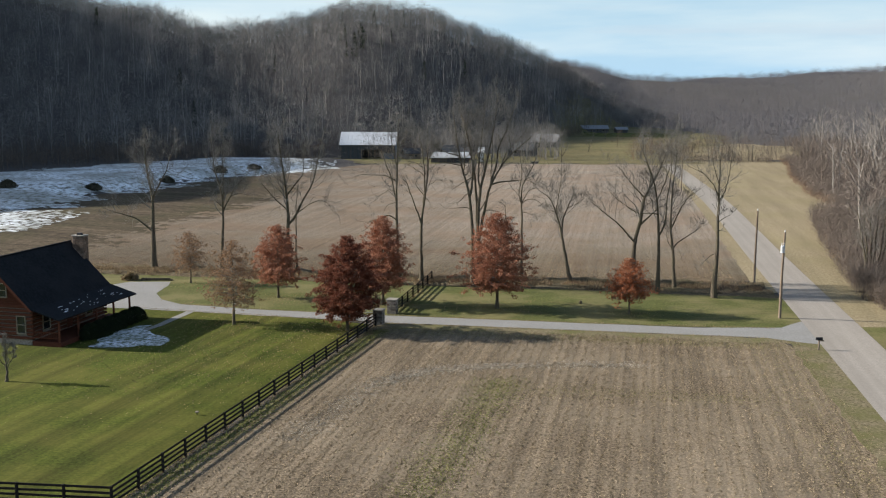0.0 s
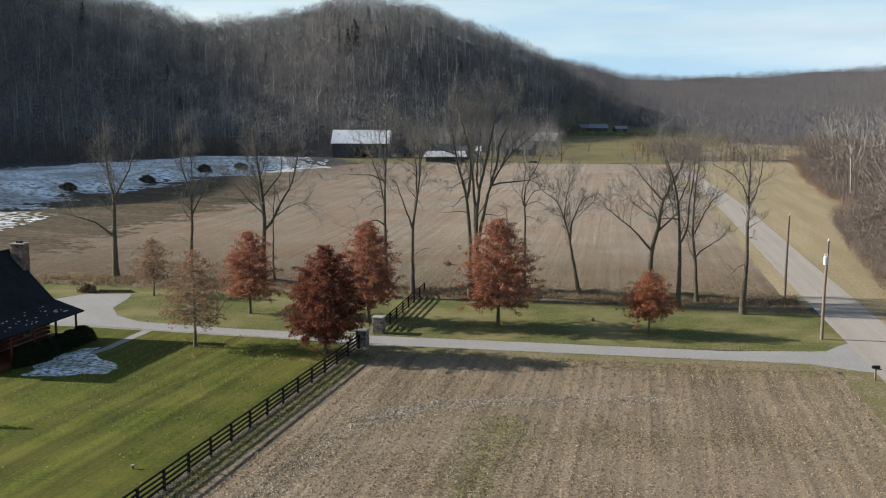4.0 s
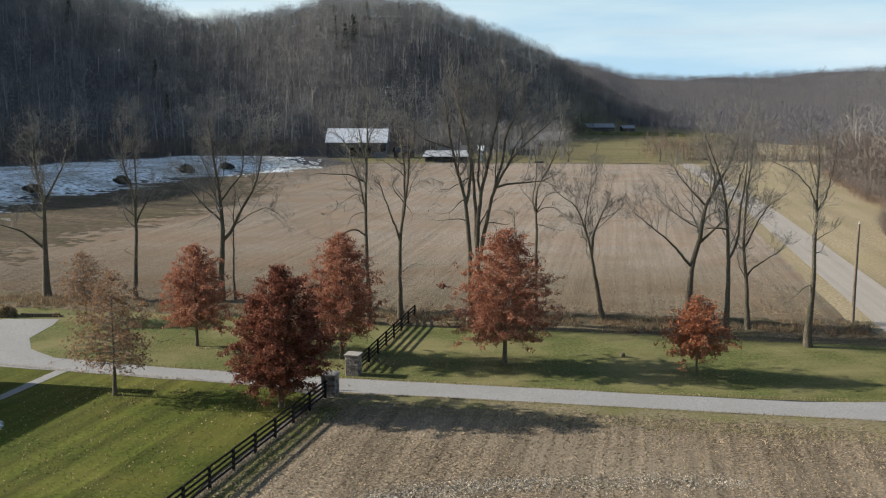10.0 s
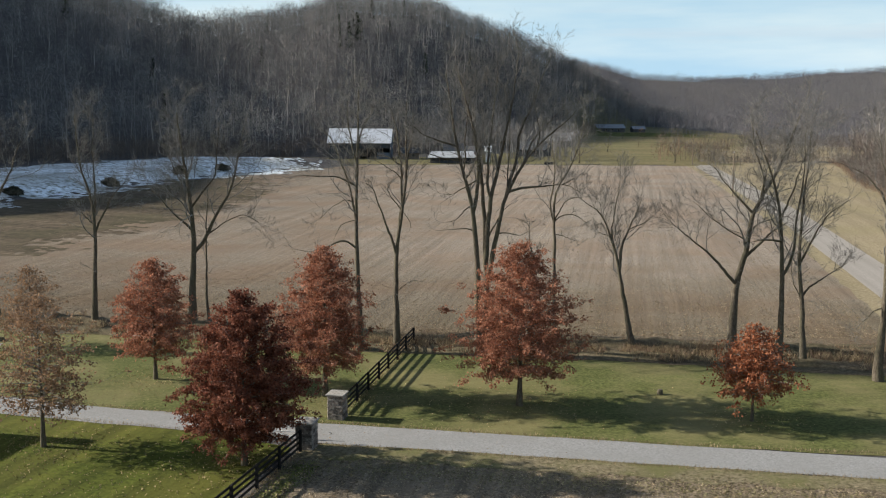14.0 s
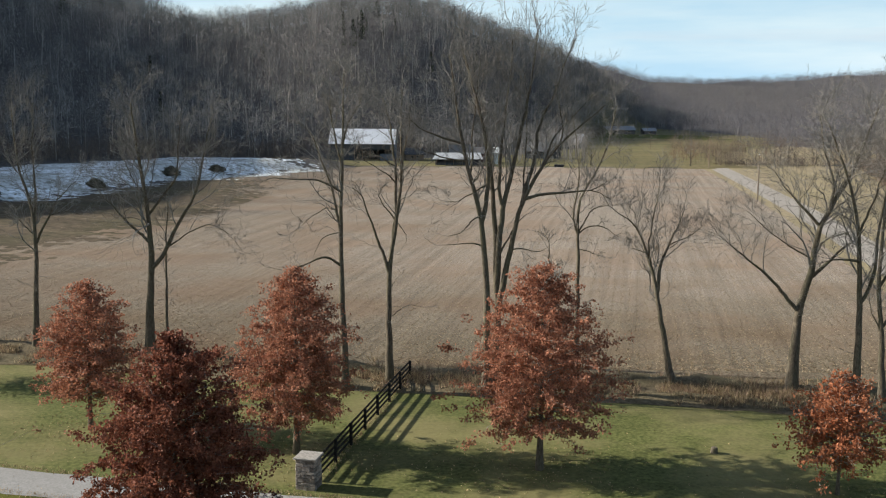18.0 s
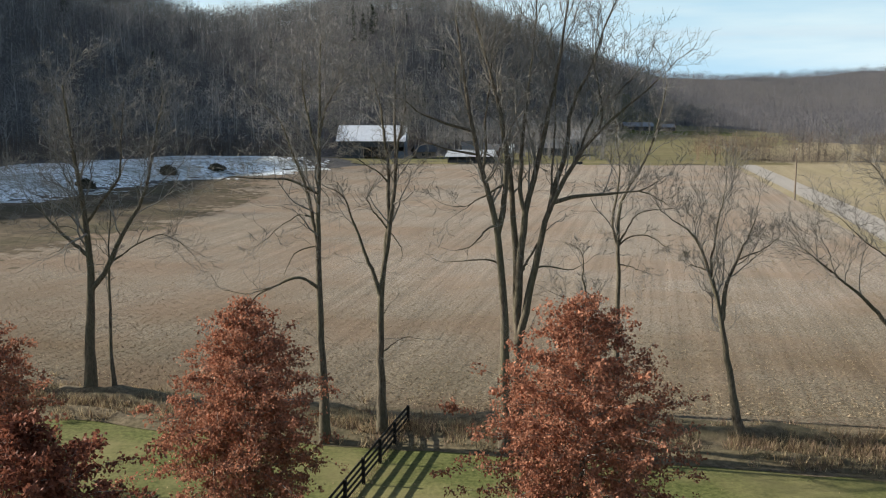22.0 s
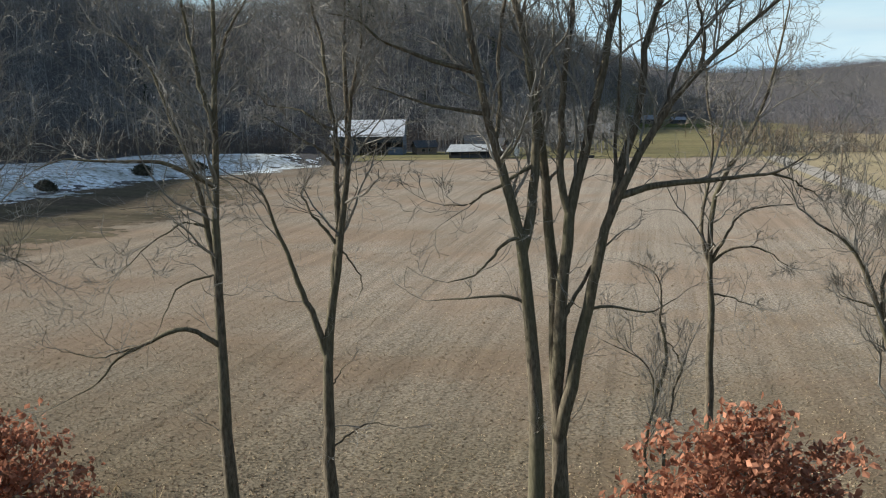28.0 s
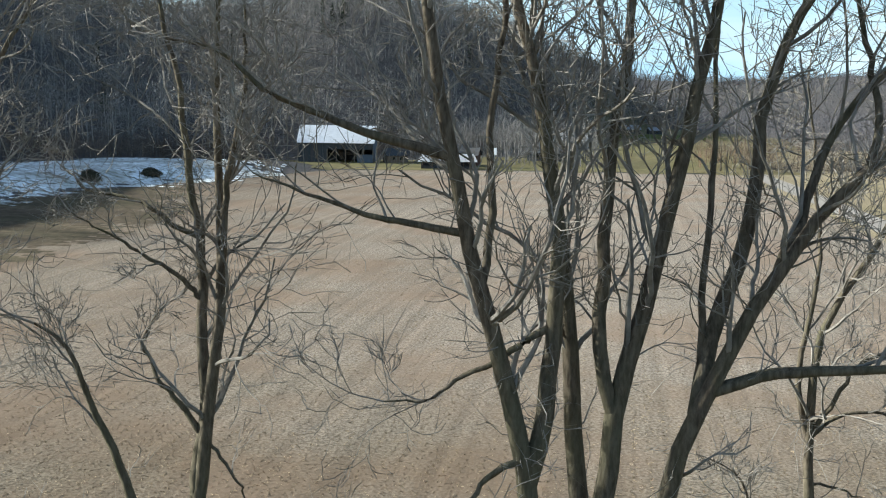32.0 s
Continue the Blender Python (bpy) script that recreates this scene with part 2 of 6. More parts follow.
M_oak_brown = island_tint(mat("oak_leaf_brown", (0.20, 0.118, 0.07), (0.34, 0.215, 0.13), None, 1.5, 0.4, 0.7, 0), 0.32)
M_oak_orange = island_tint(mat("oak_leaf_orange", (0.235, 0.078, 0.036), (0.38, 0.155, 0.08), None, 1.5, 0.4, 0.7, 0), 0.32)
M_pale = island_tint(mat("pale_branches", (0.22, 0.195, 0.17), (0.36, 0.33, 0.30), None, 0.4, 0.01, 0.95, 0), 0.3)
M_pale2 = island_tint(mat("pale_bark_branches", (0.15, 0.132, 0.117), (0.27, 0.243, 0.218), None, 0.4, 0.01, 0.95, 0), 0.4)
M_brush = island_tint(mat("brush_stems", (0.13, 0.085, 0.06), (0.25, 0.17, 0.12), None, 0.6, 0.02, 0.95, 0), 0.4)
M_cedar = island_tint(mat("cedar_needles", (0.02, 0.03, 0.016), (0.045, 0.06, 0.03), None, 0.6, 0.02, 0.95, 0), 0.4)
M_black = mat("black_board", (0.012, 0.011, 0.010), (0.03, 0.028, 0.026), None, 12, 1.0, 0.8, 0.3, 0.01)
M_roof = mat("dark_shingle", (0.010, 0.011, 0.013), (0.02, 0.022, 0.026), (0.028, 0.028, 0.03), 4, 0.3, 0.85, 0.3)
M_log = mat("stained_log", (0.095, 0.032, 0.019), (0.165, 0.06, 0.035), (0.12, 0.044, 0.026), 6, 0.6, 0.6, 0.3, 0.01, stretch=(1, 0.3, 3))
M_tin = mat("tin_roof", (0.62, 0.63, 0.65), (0.75, 0.76, 0.78), (0.55, 0.55, 0.56), 1.5, 0.1, 0.45, 0.05, metal=0.3)
M_barn = mat("barn_board", (0.05, 0.055, 0.06), (0.09, 0.10, 0.11), (0.12, 0.10, 0.09), 2, 0.2, 0.9, 0.2, stretch=(4, 4, 0.3))

M_stone = mat("field_stone", (0.13, 0.108, 0.092), (0.34, 0.295, 0.25), (0.20, 0.175, 0.145), 9, 1.2, 0.9, 0.5, 0.02, rand=0.5)
M_stonecap = mat("cap_stone", (0.22, 0.20, 0.175), (0.36, 0.335, 0.30), None, 8, 1.0, 0.9, 0.3, 0.01)
M_brick = mat("chimney_stone", (0.13, 0.085, 0.062), (0.30, 0.215, 0.165), (0.2, 0.14, 0.105), 9, 1.2, 0.9, 0.5, 0.02, rand=0.35)
M_mortar = mat("mortar", (0.08, 0.076, 0.07), (0.13, 0.122, 0.11), None, 12, 1.0, 0.95, 0.3, 0.01)
M_white = mat("white_paint", (0.66, 0.66, 0.65), (0.78, 0.78, 0.77), (0.6, 0.6, 0.58), 6, 0.6, 0.5, 0.05)
M_grey = mat("grey_enamel", (0.42, 0.43, 0.44), (0.55, 0.56, 0.57), None, 5, 1.0, 0.45, 0.05)
M_dark = mat("dark_metal", (0.02, 0.02, 0.022), (0.045, 0.045, 0.048), None, 8, 1.0, 0.5, 0.1)
M_pole = mat("weathered_wood", (0.14, 0.10, 0.07), (0.28, 0.215, 0.16), (0.25, 0.225, 0.195), 9, 0.8, 0.9, 0.4, 0.01, stretch=(3, 3, 0.2))
M_chink = mat("chinking", (0.19, 0.165, 0.14), (0.27, 0.24, 0.205), None, 8, 1.0, 0.9, 0.2, 0.01)
M_siding = mat("stained_board", (0.08, 0.027, 0.017), (0.13, 0.047, 0.029), (0.10, 0.036, 0.022), 8, 0.6, 0.7, 0.2, 0.01, stretch=(0.3, 2, 2))
M_trim = mat("pale_trim", (0.24, 0.20, 0.15), (0.34, 0.29, 0.225), None, 8, 1.0, 0.6, 0.1)
M_snow2 = mat("old_snow", (0.66, 0.69, 0.74), (0.82, 0.84, 0.88), None, 5, 0.6, 0.7, 0.2)
M_snow3 = mat("lawn_snow", (0.08, 0.10, 0.05), (0.70, 0.74, 0.80), (0.10, 0.12, 0.06), 2.2, 0.45, 0.7, 0.2, mixw=0.7, lo=0.40, hi=0.55)
M_hedge = island_tint(mat("hedge_leaf", (0.012, 0.018, 0.010), (0.03, 0.04, 0.018), None, 2, 0.5, 0.7, 0), 0.4)
M_darkbush = island_tint(mat("dark_bush", (0.045, 0.045, 0.03), (0.12, 0.108, 0.08), None, 1, 0.3, 0.9, 0), 0.4)
M_weed = island_tint(mat("dry_weed", (0.20, 0.145, 0.085), (0.36, 0.28, 0.17), None, 0.8, 0.1, 0.95, 0), 0.45)
M_residue = island_tint(mat("crop_residue", (0.18, 0.135, 0.08), (0.37, 0.29, 0.192), None, 0.8, 0.1, 0.95, 0), 0.5)
M_fieldweed = island_tint(mat("field_weed", (0.15, 0.138, 0.056), (0.30, 0.255, 0.135), None, 0.5, 0.1, 0.95, 0), 0.45)
M_greenweed = island_tint(mat("green_weed", (0.115, 0.128, 0.035), (0.245, 0.24, 0.085), None, 0.5, 0.1, 0.95, 0), 0.4)
M_chaff = island_tint(mat("chaff", (0.285, 0.243, 0.19), (0.43, 0.38, 0.31), None, 0.8, 0.1, 0.95, 0), 0.35)
M_fallen = island_tint(mat("fallen_leaf", (0.24, 0.17, 0.09), (0.40, 0.30, 0.165), None, 0.8, 0.1, 0.9, 0), 0.5)
M_greyroof = mat("grey_roof", (0.20, 0.205, 0.22), (0.32, 0.33, 0.35), (0.27, 0.27, 0.28), 1.5, 0.2, 0.8, 0.1)
M_shedroof = mat("dull_tin", (0.26, 0.27, 0.28), (0.42, 0.43, 0.44), (0.30, 0.29, 0.28), 1.5, 0.2, 0.6, 0.1)
M_redboard = mat("faded_red_board", (0.085, 0.045, 0.035), (0.15, 0.085, 0.068), None, 2, 0.3, 0.85, 0.2, stretch=(4, 4, 0.3))
M_barnblue = mat("blue_grey_board", (0.09, 0.11, 0.14), (0.15, 0.175, 0.21), None, 2, 0.3, 0.8, 0.2, stretch=(4, 4, 0.3))
M_glass = mat("window_glass", (0.015, 0.02, 0.022), (0.02, 0.026, 0.03), None, 1, 0.5, 0.05, 0, spec=0.8)

def leafy(m, through):
    """Let part of the light pass through thin leaves."""
    n, l = m.node_tree.nodes, m.node_tree.links
    b, o = n["Principled BSDF"], n["Material Output"]
    t, x = n.new("ShaderNodeBsdfTranslucent"), n.new("ShaderNodeMixShader")
    l.new(b.inputs["Base Color"].links[0].from_socket, t.inputs["Color"])
    x.inputs[0].default_value = through
    l.new(b.outputs[0], x.inputs[1])
    l.new(t.outputs[0], x.inputs[2])
    l.new(x.outputs[0], o.inputs["Surface"])


for m in (M_oak, M_oak_dark, M_oak_brown, M_oak_orange, M_weed):
    leafy(m, 0.35)

# ---- building helpers ----


def obj_from(name, verts, faces, material, parent=None, label="", smooth=False):
    me = bpy.data.meshes.new(name)
    me.from_pydata([tuple(v) for v in verts], [], faces)
    me.materials.append(material)
    if smooth:
        me.polygons.foreach_set("use_smooth", [True] * len(me.polygons))
    me.update()
    ob = new(name, me)
    if parent:
        ob.parent = parent
    if label:
        ob["label"] = label
    return ob


def part(name, bm, material, parent, label=""):
    """Link a bmesh as one mesh object under a thing or a part."""
    me = bpy.data.meshes.new(name)
    bm.to_mesh(me)
    bm.free()
    me.materials.append(material)
    ob = new(name, me)
    if parent:
        ob.parent = parent
    if label:
        ob["label"] = label
    return ob


def thing(name, at, label, category, group="", kind=""):
    ob = new(name)
    ob.location = at
    ob.empty_display_size = 0.2
    return tagged(ob, label, category, group, kind)


def box(bm, x0, x1, y0, y1, z0, z1, bev=0.0):
    r = bmesh.ops.create_cube(bm, size=1)
    for v in r["verts"]:
        v.co = Vector(((x0 + x1) / 2 + v.co.x * (x1 - x0), (y0 + y1) / 2 + v.co.y * (y1 - y0), (z0 + z1) / 2 + v.co.z * (z1 - z0)))
    if bev:
        es = list({e for v in r["verts"] for e in v.link_edges})
        bmesh.ops.bevel(bm, geom=es, offset=bev, segments=1, affect="EDGES")
    return bm


def new_box(*a, **k):
    return box(bmesh.new(), *a, **k)


def lerp_line(pts, t):
    """The second number at t along rows of two numbers."""
    return float(np.interp(t, [p[0] for p in pts], [p[1] for p in pts]))


# ---- terrain ----
def smooth01(v):
    v = np.clip(v, 0, 1)
    return v * v * (3 - 2 * v)


def waves(x, y):
    return np.sin(x * 0.021 + 1.3) * np.sin(y * 0.017 + 0.4) + 0.6 * np.sin(x * 0.043 - y * 0.031 + 2.0) + 0.4 * np.sin(x * 0.08 + y * 0.06)


# long hill's foot and ridge distances and height by bearing, fitted to the first view
HILL_AZ = [-85, -60, -45, -32, -23.5, -16.8, -14.4, -12, -9, -7, -4.6, -2.7, 0.5, 3.7, 6.8, 8.5, 11]
HILL_FOOT = [240, 230, 205, 285, 335, 359, 372, 385, 395, 405, 425, 448, 485, 530, 665, 760, 800]
HILL_RIDGE = [560, 520, 450, 520, 620, 658, 675, 690, 700, 700, 710, 720, 750, 790, 860, 930, 980]
# left of -27 it stands unseen, raised to throw shade on the pasture
HILL_CAP = [70, 82, 108, 96, 73, 61, 53, 55, 64, 72, 75, 74, 60, 43, 22, 5, 0]


def height(x, y):
    """Height of the land: flat valley, long wooded hill, rising meadow, far ridges."""
    x, y = np.asarray(x, float), np.asarray(y, float)
    az, r = np.degrees(np.arctan2(x - 2, y + 16)), np.hypot(x - 2, y + 16)
    f0, f1, cap = (np.interp(az, HILL_AZ, k) for k in (HILL_FOOT, HILL_RIDGE, HILL_CAP))
    k = np.clip((r - f0) / (f1 - f0), 0, 1.3)
    h = cap * np.where(k < 1, np.sin(np.clip(k, 0, 1) * 1.5708) ** 1.25, 1 - 0.6 * (k - 1))
    h = h * (1 + 0.035 * waves(x, y) * smooth01(k * 2))
    h += 2.2 * smooth01((y - 385) / 250) * smooth01((x + 10) / 60) * smooth01((210 - x) / 80)
    # the snowy pasture stands a bank higher than the field
    edge = np.interp(y, [190, 218, 238, 262, 292, 322, 342], [-82, -88, -78, -74, -62, -46, -34])
    h += 2.6 * smooth01((edge - x) / 14) * smooth01((y - 196) / 30) * smooth01((372 - y) / 40)
    h += (45 + 7 * waves(x * 0.3, y * 0.25)) * smooth01((r - 900) / 620) * smooth01((az - 0.5) / 5)
    h += 30 * smooth01((x - 300) / 420) * smooth01((y + 200) / 500)
    return h


def grid(xs, ys, z=0.0):
    X, Y = np.meshgrid(xs, ys)
    Z = height(X, Y) + z
    v = np.stack([X.ravel(), Y.ravel(), Z.ravel()], 1)
    nx = len(xs)
    idx = np.arange(len(v)).reshape(len(ys), nx)
    f = np.stack([idx[:-1, :-1], idx[:-1, 1:], idx[1:, 1:], idx[1:, :-1]], -1).reshape(-1, 4)
    return v, f


def mesh_np(name, v, f, material, smooth=False, parent=None, normals=None):
    """A mesh from arrays of corners and of equal-sided faces."""
    me = bpy.data.meshes.new(name)
    v, f = np.ascontiguousarray(v, np.float32), np.ascontiguousarray(f, np.int32)
    k = f.shape[1]
    me.vertices.add(len(v))
    me.vertices.foreach_set("co", v.ravel())
    me.loops.add(f.size)
    me.loops.foreach_set("vertex_index", f.ravel())
    me.polygons.add(len(f))
    me.polygons.foreach_set("loop_start", np.arange(0, f.size, k, dtype=np.int32))
    me.polygons.foreach_set("loop_total", np.full(len(f), k, np.int32))
    me.polygons.foreach_set("use_smooth", np.full(len(f), smooth))
    me.update(calc_edges=True)
    if normals is not None:
        me.attributes.new("custom_normal", "FLOAT_VECTOR", "POINT").data.foreach_set("vector", np.ascontiguousarray(normals, np.float32).ravel())
    me.materials.append(material)
    ob = new(name, me)
    if parent:
        ob.parent = parent
    return ob


xs = np.concatenate([np.linspace(-2600, -520, 20), np.linspace(-500, 260, 153), np.linspace(280, 900, 32), np.linspace(960, 2600, 14)])
ys = np.concatenate([np.linspace(-900, -120, 10), np.linspace(-100, 1000, 184), np.linspace(1020, 1900, 42), np.linspace(2000, 4200, 14)])
v, f = grid(xs, ys)
tagged(mesh_np("ground", v, f, M_litter, True), "leaf-strewn brown woodland ground of the valley and hills", "ground", kind="structure")


def sheet(name, outline, z, material, label, category, step=2.0, ragged=0.25):
    """A flat area with an uneven edge, laid z above the ground."""
    bm = bmesh.new()
    pts = []
    n = len(outline)
    for i in range(n):
        a, b = Vector(outline[i]), Vector(outline[(i + 1) % n])
        k = max(1, int((b - a).length / step))
        for j in range(k):
            p = a.lerp(b, j / k)
            w = noise.noise((p.x * 0.5, p.y * 0.5, 3.1)) * ragged
            q = noise.noise((p.x * 0.5, p.y * 0.5, 9.7)) * ragged
            pts.append((p.x + w, p.y + q))
    vs = [bm.verts.new((x, y, z)) for x, y in pts]
    fa = bm.faces.new(vs)
    if fa.normal.z < 0:
        fa.normal_flip()
    bmesh.ops.triangulate(bm, faces=bm.faces[:])
    fa = None
    ob = part(name, bm, material, None)
    return tagged(ob, label, category, kind="structure")


# middle of the road, as rows of y and x
ROAD_C = [(-80, 14.8), (0, 26.3), (70, 35.9), (88, 38.5), (115, 42.1), (151, 47.4), (210, 56.0), (252, 60.8), (314, 67.6), (350, 71.3), (420, 78.0), (520, 92.0)]
ROAD_W = 2.7


def road_band(lo, hi, off0, off1, n=90):
    ysv = np.linspace(lo, hi, n)
    c = np.interp(ysv, [p[0] for p in ROAD_C], [p[1] for p in ROAD_C])
    k = np.convolve(np.pad(c, 3, mode="edge"), np.ones(7) / 7, "valid")
    k[:4], k[-4:] = c[:4], c[-4:]
    return [(a + off0, b) for a, b in zip(k, ysv)] + [(a + off1, b) for a, b in list(zip(k, ysv))[::-1]]


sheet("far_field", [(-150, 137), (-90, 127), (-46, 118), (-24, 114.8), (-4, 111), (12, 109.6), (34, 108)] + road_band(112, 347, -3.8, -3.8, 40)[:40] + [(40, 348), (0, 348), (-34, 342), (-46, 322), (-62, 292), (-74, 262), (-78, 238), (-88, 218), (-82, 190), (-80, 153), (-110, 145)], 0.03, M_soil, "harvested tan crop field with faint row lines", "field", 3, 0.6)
sheet("near_field", [(-17.3, 36.9), (-7.6, 82.4), (0, 82.1), (11, 80.4), (22, 78.7), (31, 77.4), (31.6, 66), (25, 20), (16, -60), (-40, -60), (-38, 35.5)], 0.02, M_stub, "cut corn stubble field beside the black fence", "field", 2, 0.3)
sheet("lawn", [(-17.7, 37.0), (-8.2, 83.6), (-15, 86.6), (-27, 89.2), (-35, 91.2), (-44, 97), (-90, 101), (-90, 39), (-24.4, 37.7)], 0.03, M_lawn, "mown green lawn with faint mowing stripes", "lawn", 2, 0.15)
sheet("lawn_strip", [(-60, 102), (-44, 99), (-33, 94), (-20, 90), (-6.4, 87.8), (12, 85.0), (30, 82.9), (35.3, 84.6), (36.2, 90), (37.5, 99.2), (34.4, 100.0), (13, 103.8), (-3, 105.6), (-24, 110.4), (-46, 113.5), (-78, 120)], 0.03, M_strip, "green grass strip between the gravel drive and the ditch", "lawn", 2, 0.25)
sheet("ditch_bank", [(-150, 138), (-90, 128), (-46, 119), (-24, 115.6), (-4, 112), (12, 110.8), (37.5, 109.5), (37, 99), (13, 103.4), (-3, 105.2), (-24, 110.0), (-46, 113.2), (-90, 121), (-150, 131)], 0.05, M_ditch, "brown weedy ditch along the row of bare trees", "ditch", 1.5, 0.6)
sheet("driveway", [(-52, 93.5), (-38, 90.9), (-27.2, 88.9), (-20.2, 87.3), (-15, 86.3), (-6.8, 84.3), (0.9, 83.3), (12.4, 81.6), (23.4, 80.0), (30, 79.0), (33.2, 77.0), (36.5, 76.0), (38.0, 86.8), (35.4, 86.4), (32.6, 83.6), (24.4, 83.2), (12.9, 84.9), (0.8, 86.7), (-7.3, 87.9), (-15.6, 89.4), (-21.2, 90.4), (-30, 92.9), (-33.0, 95.5), (-34.6, 99.2), (-34.8, 104), (-35.2, 106.7), (-40.2, 106.5), (-43.5, 102), (-52, 97.5)], 0.05, M_gravel, "pale gravel driveway with a turning area", "driveway", 1.5, 0.15)
sheet("drive_verge", [(-7.4, 82.0), (0, 81.4), (11, 79.7), (22, 78.0), (30.5, 76.8), (33.3, 76.2), (31.2, 78.9), (23.4, 80.3), (12.4, 81.9), (0.9, 83.6), (-6.8, 84.6)], 0.04, M_verge, "ragged dry grass between the drive and the stubble", "verge", 0.6, 0.9)
sheet("garden_path", [(-27.4, 89.0), (-28.3, 89.2), (-29.6, 82.0), (-31.5, 77.0), (-30.9, 76.6), (-28.8, 82.0)], 0.045, M_gravel, "narrow pale stone path across the lawn", "path", 1, 0.05)
sheet("road", road_band(-80, 520, -ROAD_W, ROAD_W), 0.07, M_road, "grey chip-sealed country road", "road", 50, 0.0)
sheet("roadside", road_band(102, 347, -4.9, -2.2), 0.045, M_dry, "strip of dry grass beside the road", "verge", 3, 0.4)
sheet("near_roadside", road_band(-80, 78, -5.4, -2.2), 0.045, M_verge, "thin brown and green grass beside the road", "verge", 1.2, 0.5)
sheet("hay_field", road_band(84, 372, 2.2, 2.2, 40)[:40] + [(121, 366), (114, 330), (101, 286), (87, 224), (82, 190), (73, 178), (64, 146), (57, 118), (53, 100), (47, 84)], 0.04, M_dry, "dry tan hay field across the road", "field", 3, 0.6)
sheet("verge", road_band(-80, 86, 2.2, 2.2, 30)[:30] + [(46, 92), (72, 80), (60, -80)], 0.035, M_strip, "rough grass beside the road", "verge", 3, 0.4)


def draped(name, outline, lift, material, label, category, step=6.0, fray=0.0):
    """An area laid on the sloping land."""
    pts = np.array(outline, float)
    gx, gy = np.arange(pts[:, 0].min() - step, pts[:, 0].max() + step, step), np.arange(pts[:, 1].min() - step, pts[:, 1].max() + step, step)
    v, f = grid(gx, gy, lift)
    c = v[f].mean(1)
    inside = np.zeros(len(f), bool)
    # the edge wanders and breaks up into scattered bits
    bit = np.modf(np.abs(np.sin(c[:, 0] * 12.9898 + c[:, 1] * 78.233)) * 43758.5)[0] - 0.5
    jx = c[:, 0] + 2.5 * np.sin(c[:, 1] * 0.35) + 1.5 * np.sin(c[:, 1] * 1.1) + fray * bit
    jy = c[:, 1] + 2.5 * np.sin(c[:, 0] * 0.31) + 1.5 * np.sin(c[:, 0] * 0.9 + 2.0) + fray * bit
    for i in range(len(pts)):
        (ax, ay), (bx, by) = pts[i], pts[i - 1]
        hit = (ay > jy) != (by > jy)
        inside ^= hit & (jx < (bx - ax) * (jy - ay) / np.where(by == ay, 1e-9, by - ay) + ax)
    return tagged(mesh_np(name, v, f[inside], material, True), label, category, kind="structure")


draped("snow_pasture", [(-112, 186), (-84, 190), (-87, 220), (-76, 238), (-73, 270), (-58, 291), (-42, 320), (-50, 330), (-72, 334), (-84, 338), (-92, 322), (-104, 300), (-114, 284), (-124, 262), (-140, 236), (-156, 196)], 0.12, M_snow, "pasture thinly covered with patchy snow", "snow", 1.0, 6.0)
draped("near_snow", [(-104, 186), (-86, 184), (-76, 175), (-74, 164), (-76, 153), (-90, 150), (-112, 166)], 0.14, M_snow, "thin patch of snow at the corner of the pasture", "snow", 0.8, 18.0)
# this dark sheet follows the edge of the hill's shade
draped("shaded_pasture", [(-150, 138), (-60, 124), (-52, 178), (-44, 205), (-42, 236), (-58, 290), (-76, 268), (-80, 236), (-90, 216), (-160, 218)], 0.06, M_pasture, "brown and green rough pasture beside the field, darkened for the hill's shade", "pasture", 1.0, 9.0)
draped("meadow", [(-60, 340), (-36, 344), (0, 349), (66, 349), (80, 352), (90, 400), (120, 470), (150, 600), (140, 760), (82, 760), (56, 640), (40, 520), (22, 430), (-20, 392), (-58, 378)], 0.10, M_meadow, "short green and tan meadow rising towards the hill", "meadow", 5.0)
draped("hill_lawn", [(66, 575), (124, 560), (118, 628), (72, 632)], 0.16, M_lawn, "green mown lawn in front of the hill house", "lawn", 4.0, 5.0)
draped("far_meadow", [(78, 372), (190, 372), (230, 440), (130, 500), (92, 440)], 0.10, M_dry, "dry tan meadow beyond the hedge", "meadow", 5.0)

# ---- woods ----
rng = np.random.default_rng(7)


def rounded(V, F, mid):
    """Corners, faces turned outwards, and the crown's outward normals."""
    v, f = np.array(V, np.float32), np.array(F, np.int32)
    n = (v - [0, 0, mid]) * [1, 1, 0.8]
    n /= np.linalg.norm(n, axis=1, keepdims=True) + 1e-6
    g = np.cross(v[f[:, 1]] - v[f[:, 0]], v[f[:, 2]] - v[f[:, 0]])
    back = (g * n[f].mean(1)).sum(1) < 0
    f[back] = f[back][:, [0, 2, 1]]
    return v, f, n.astype(np.float32)


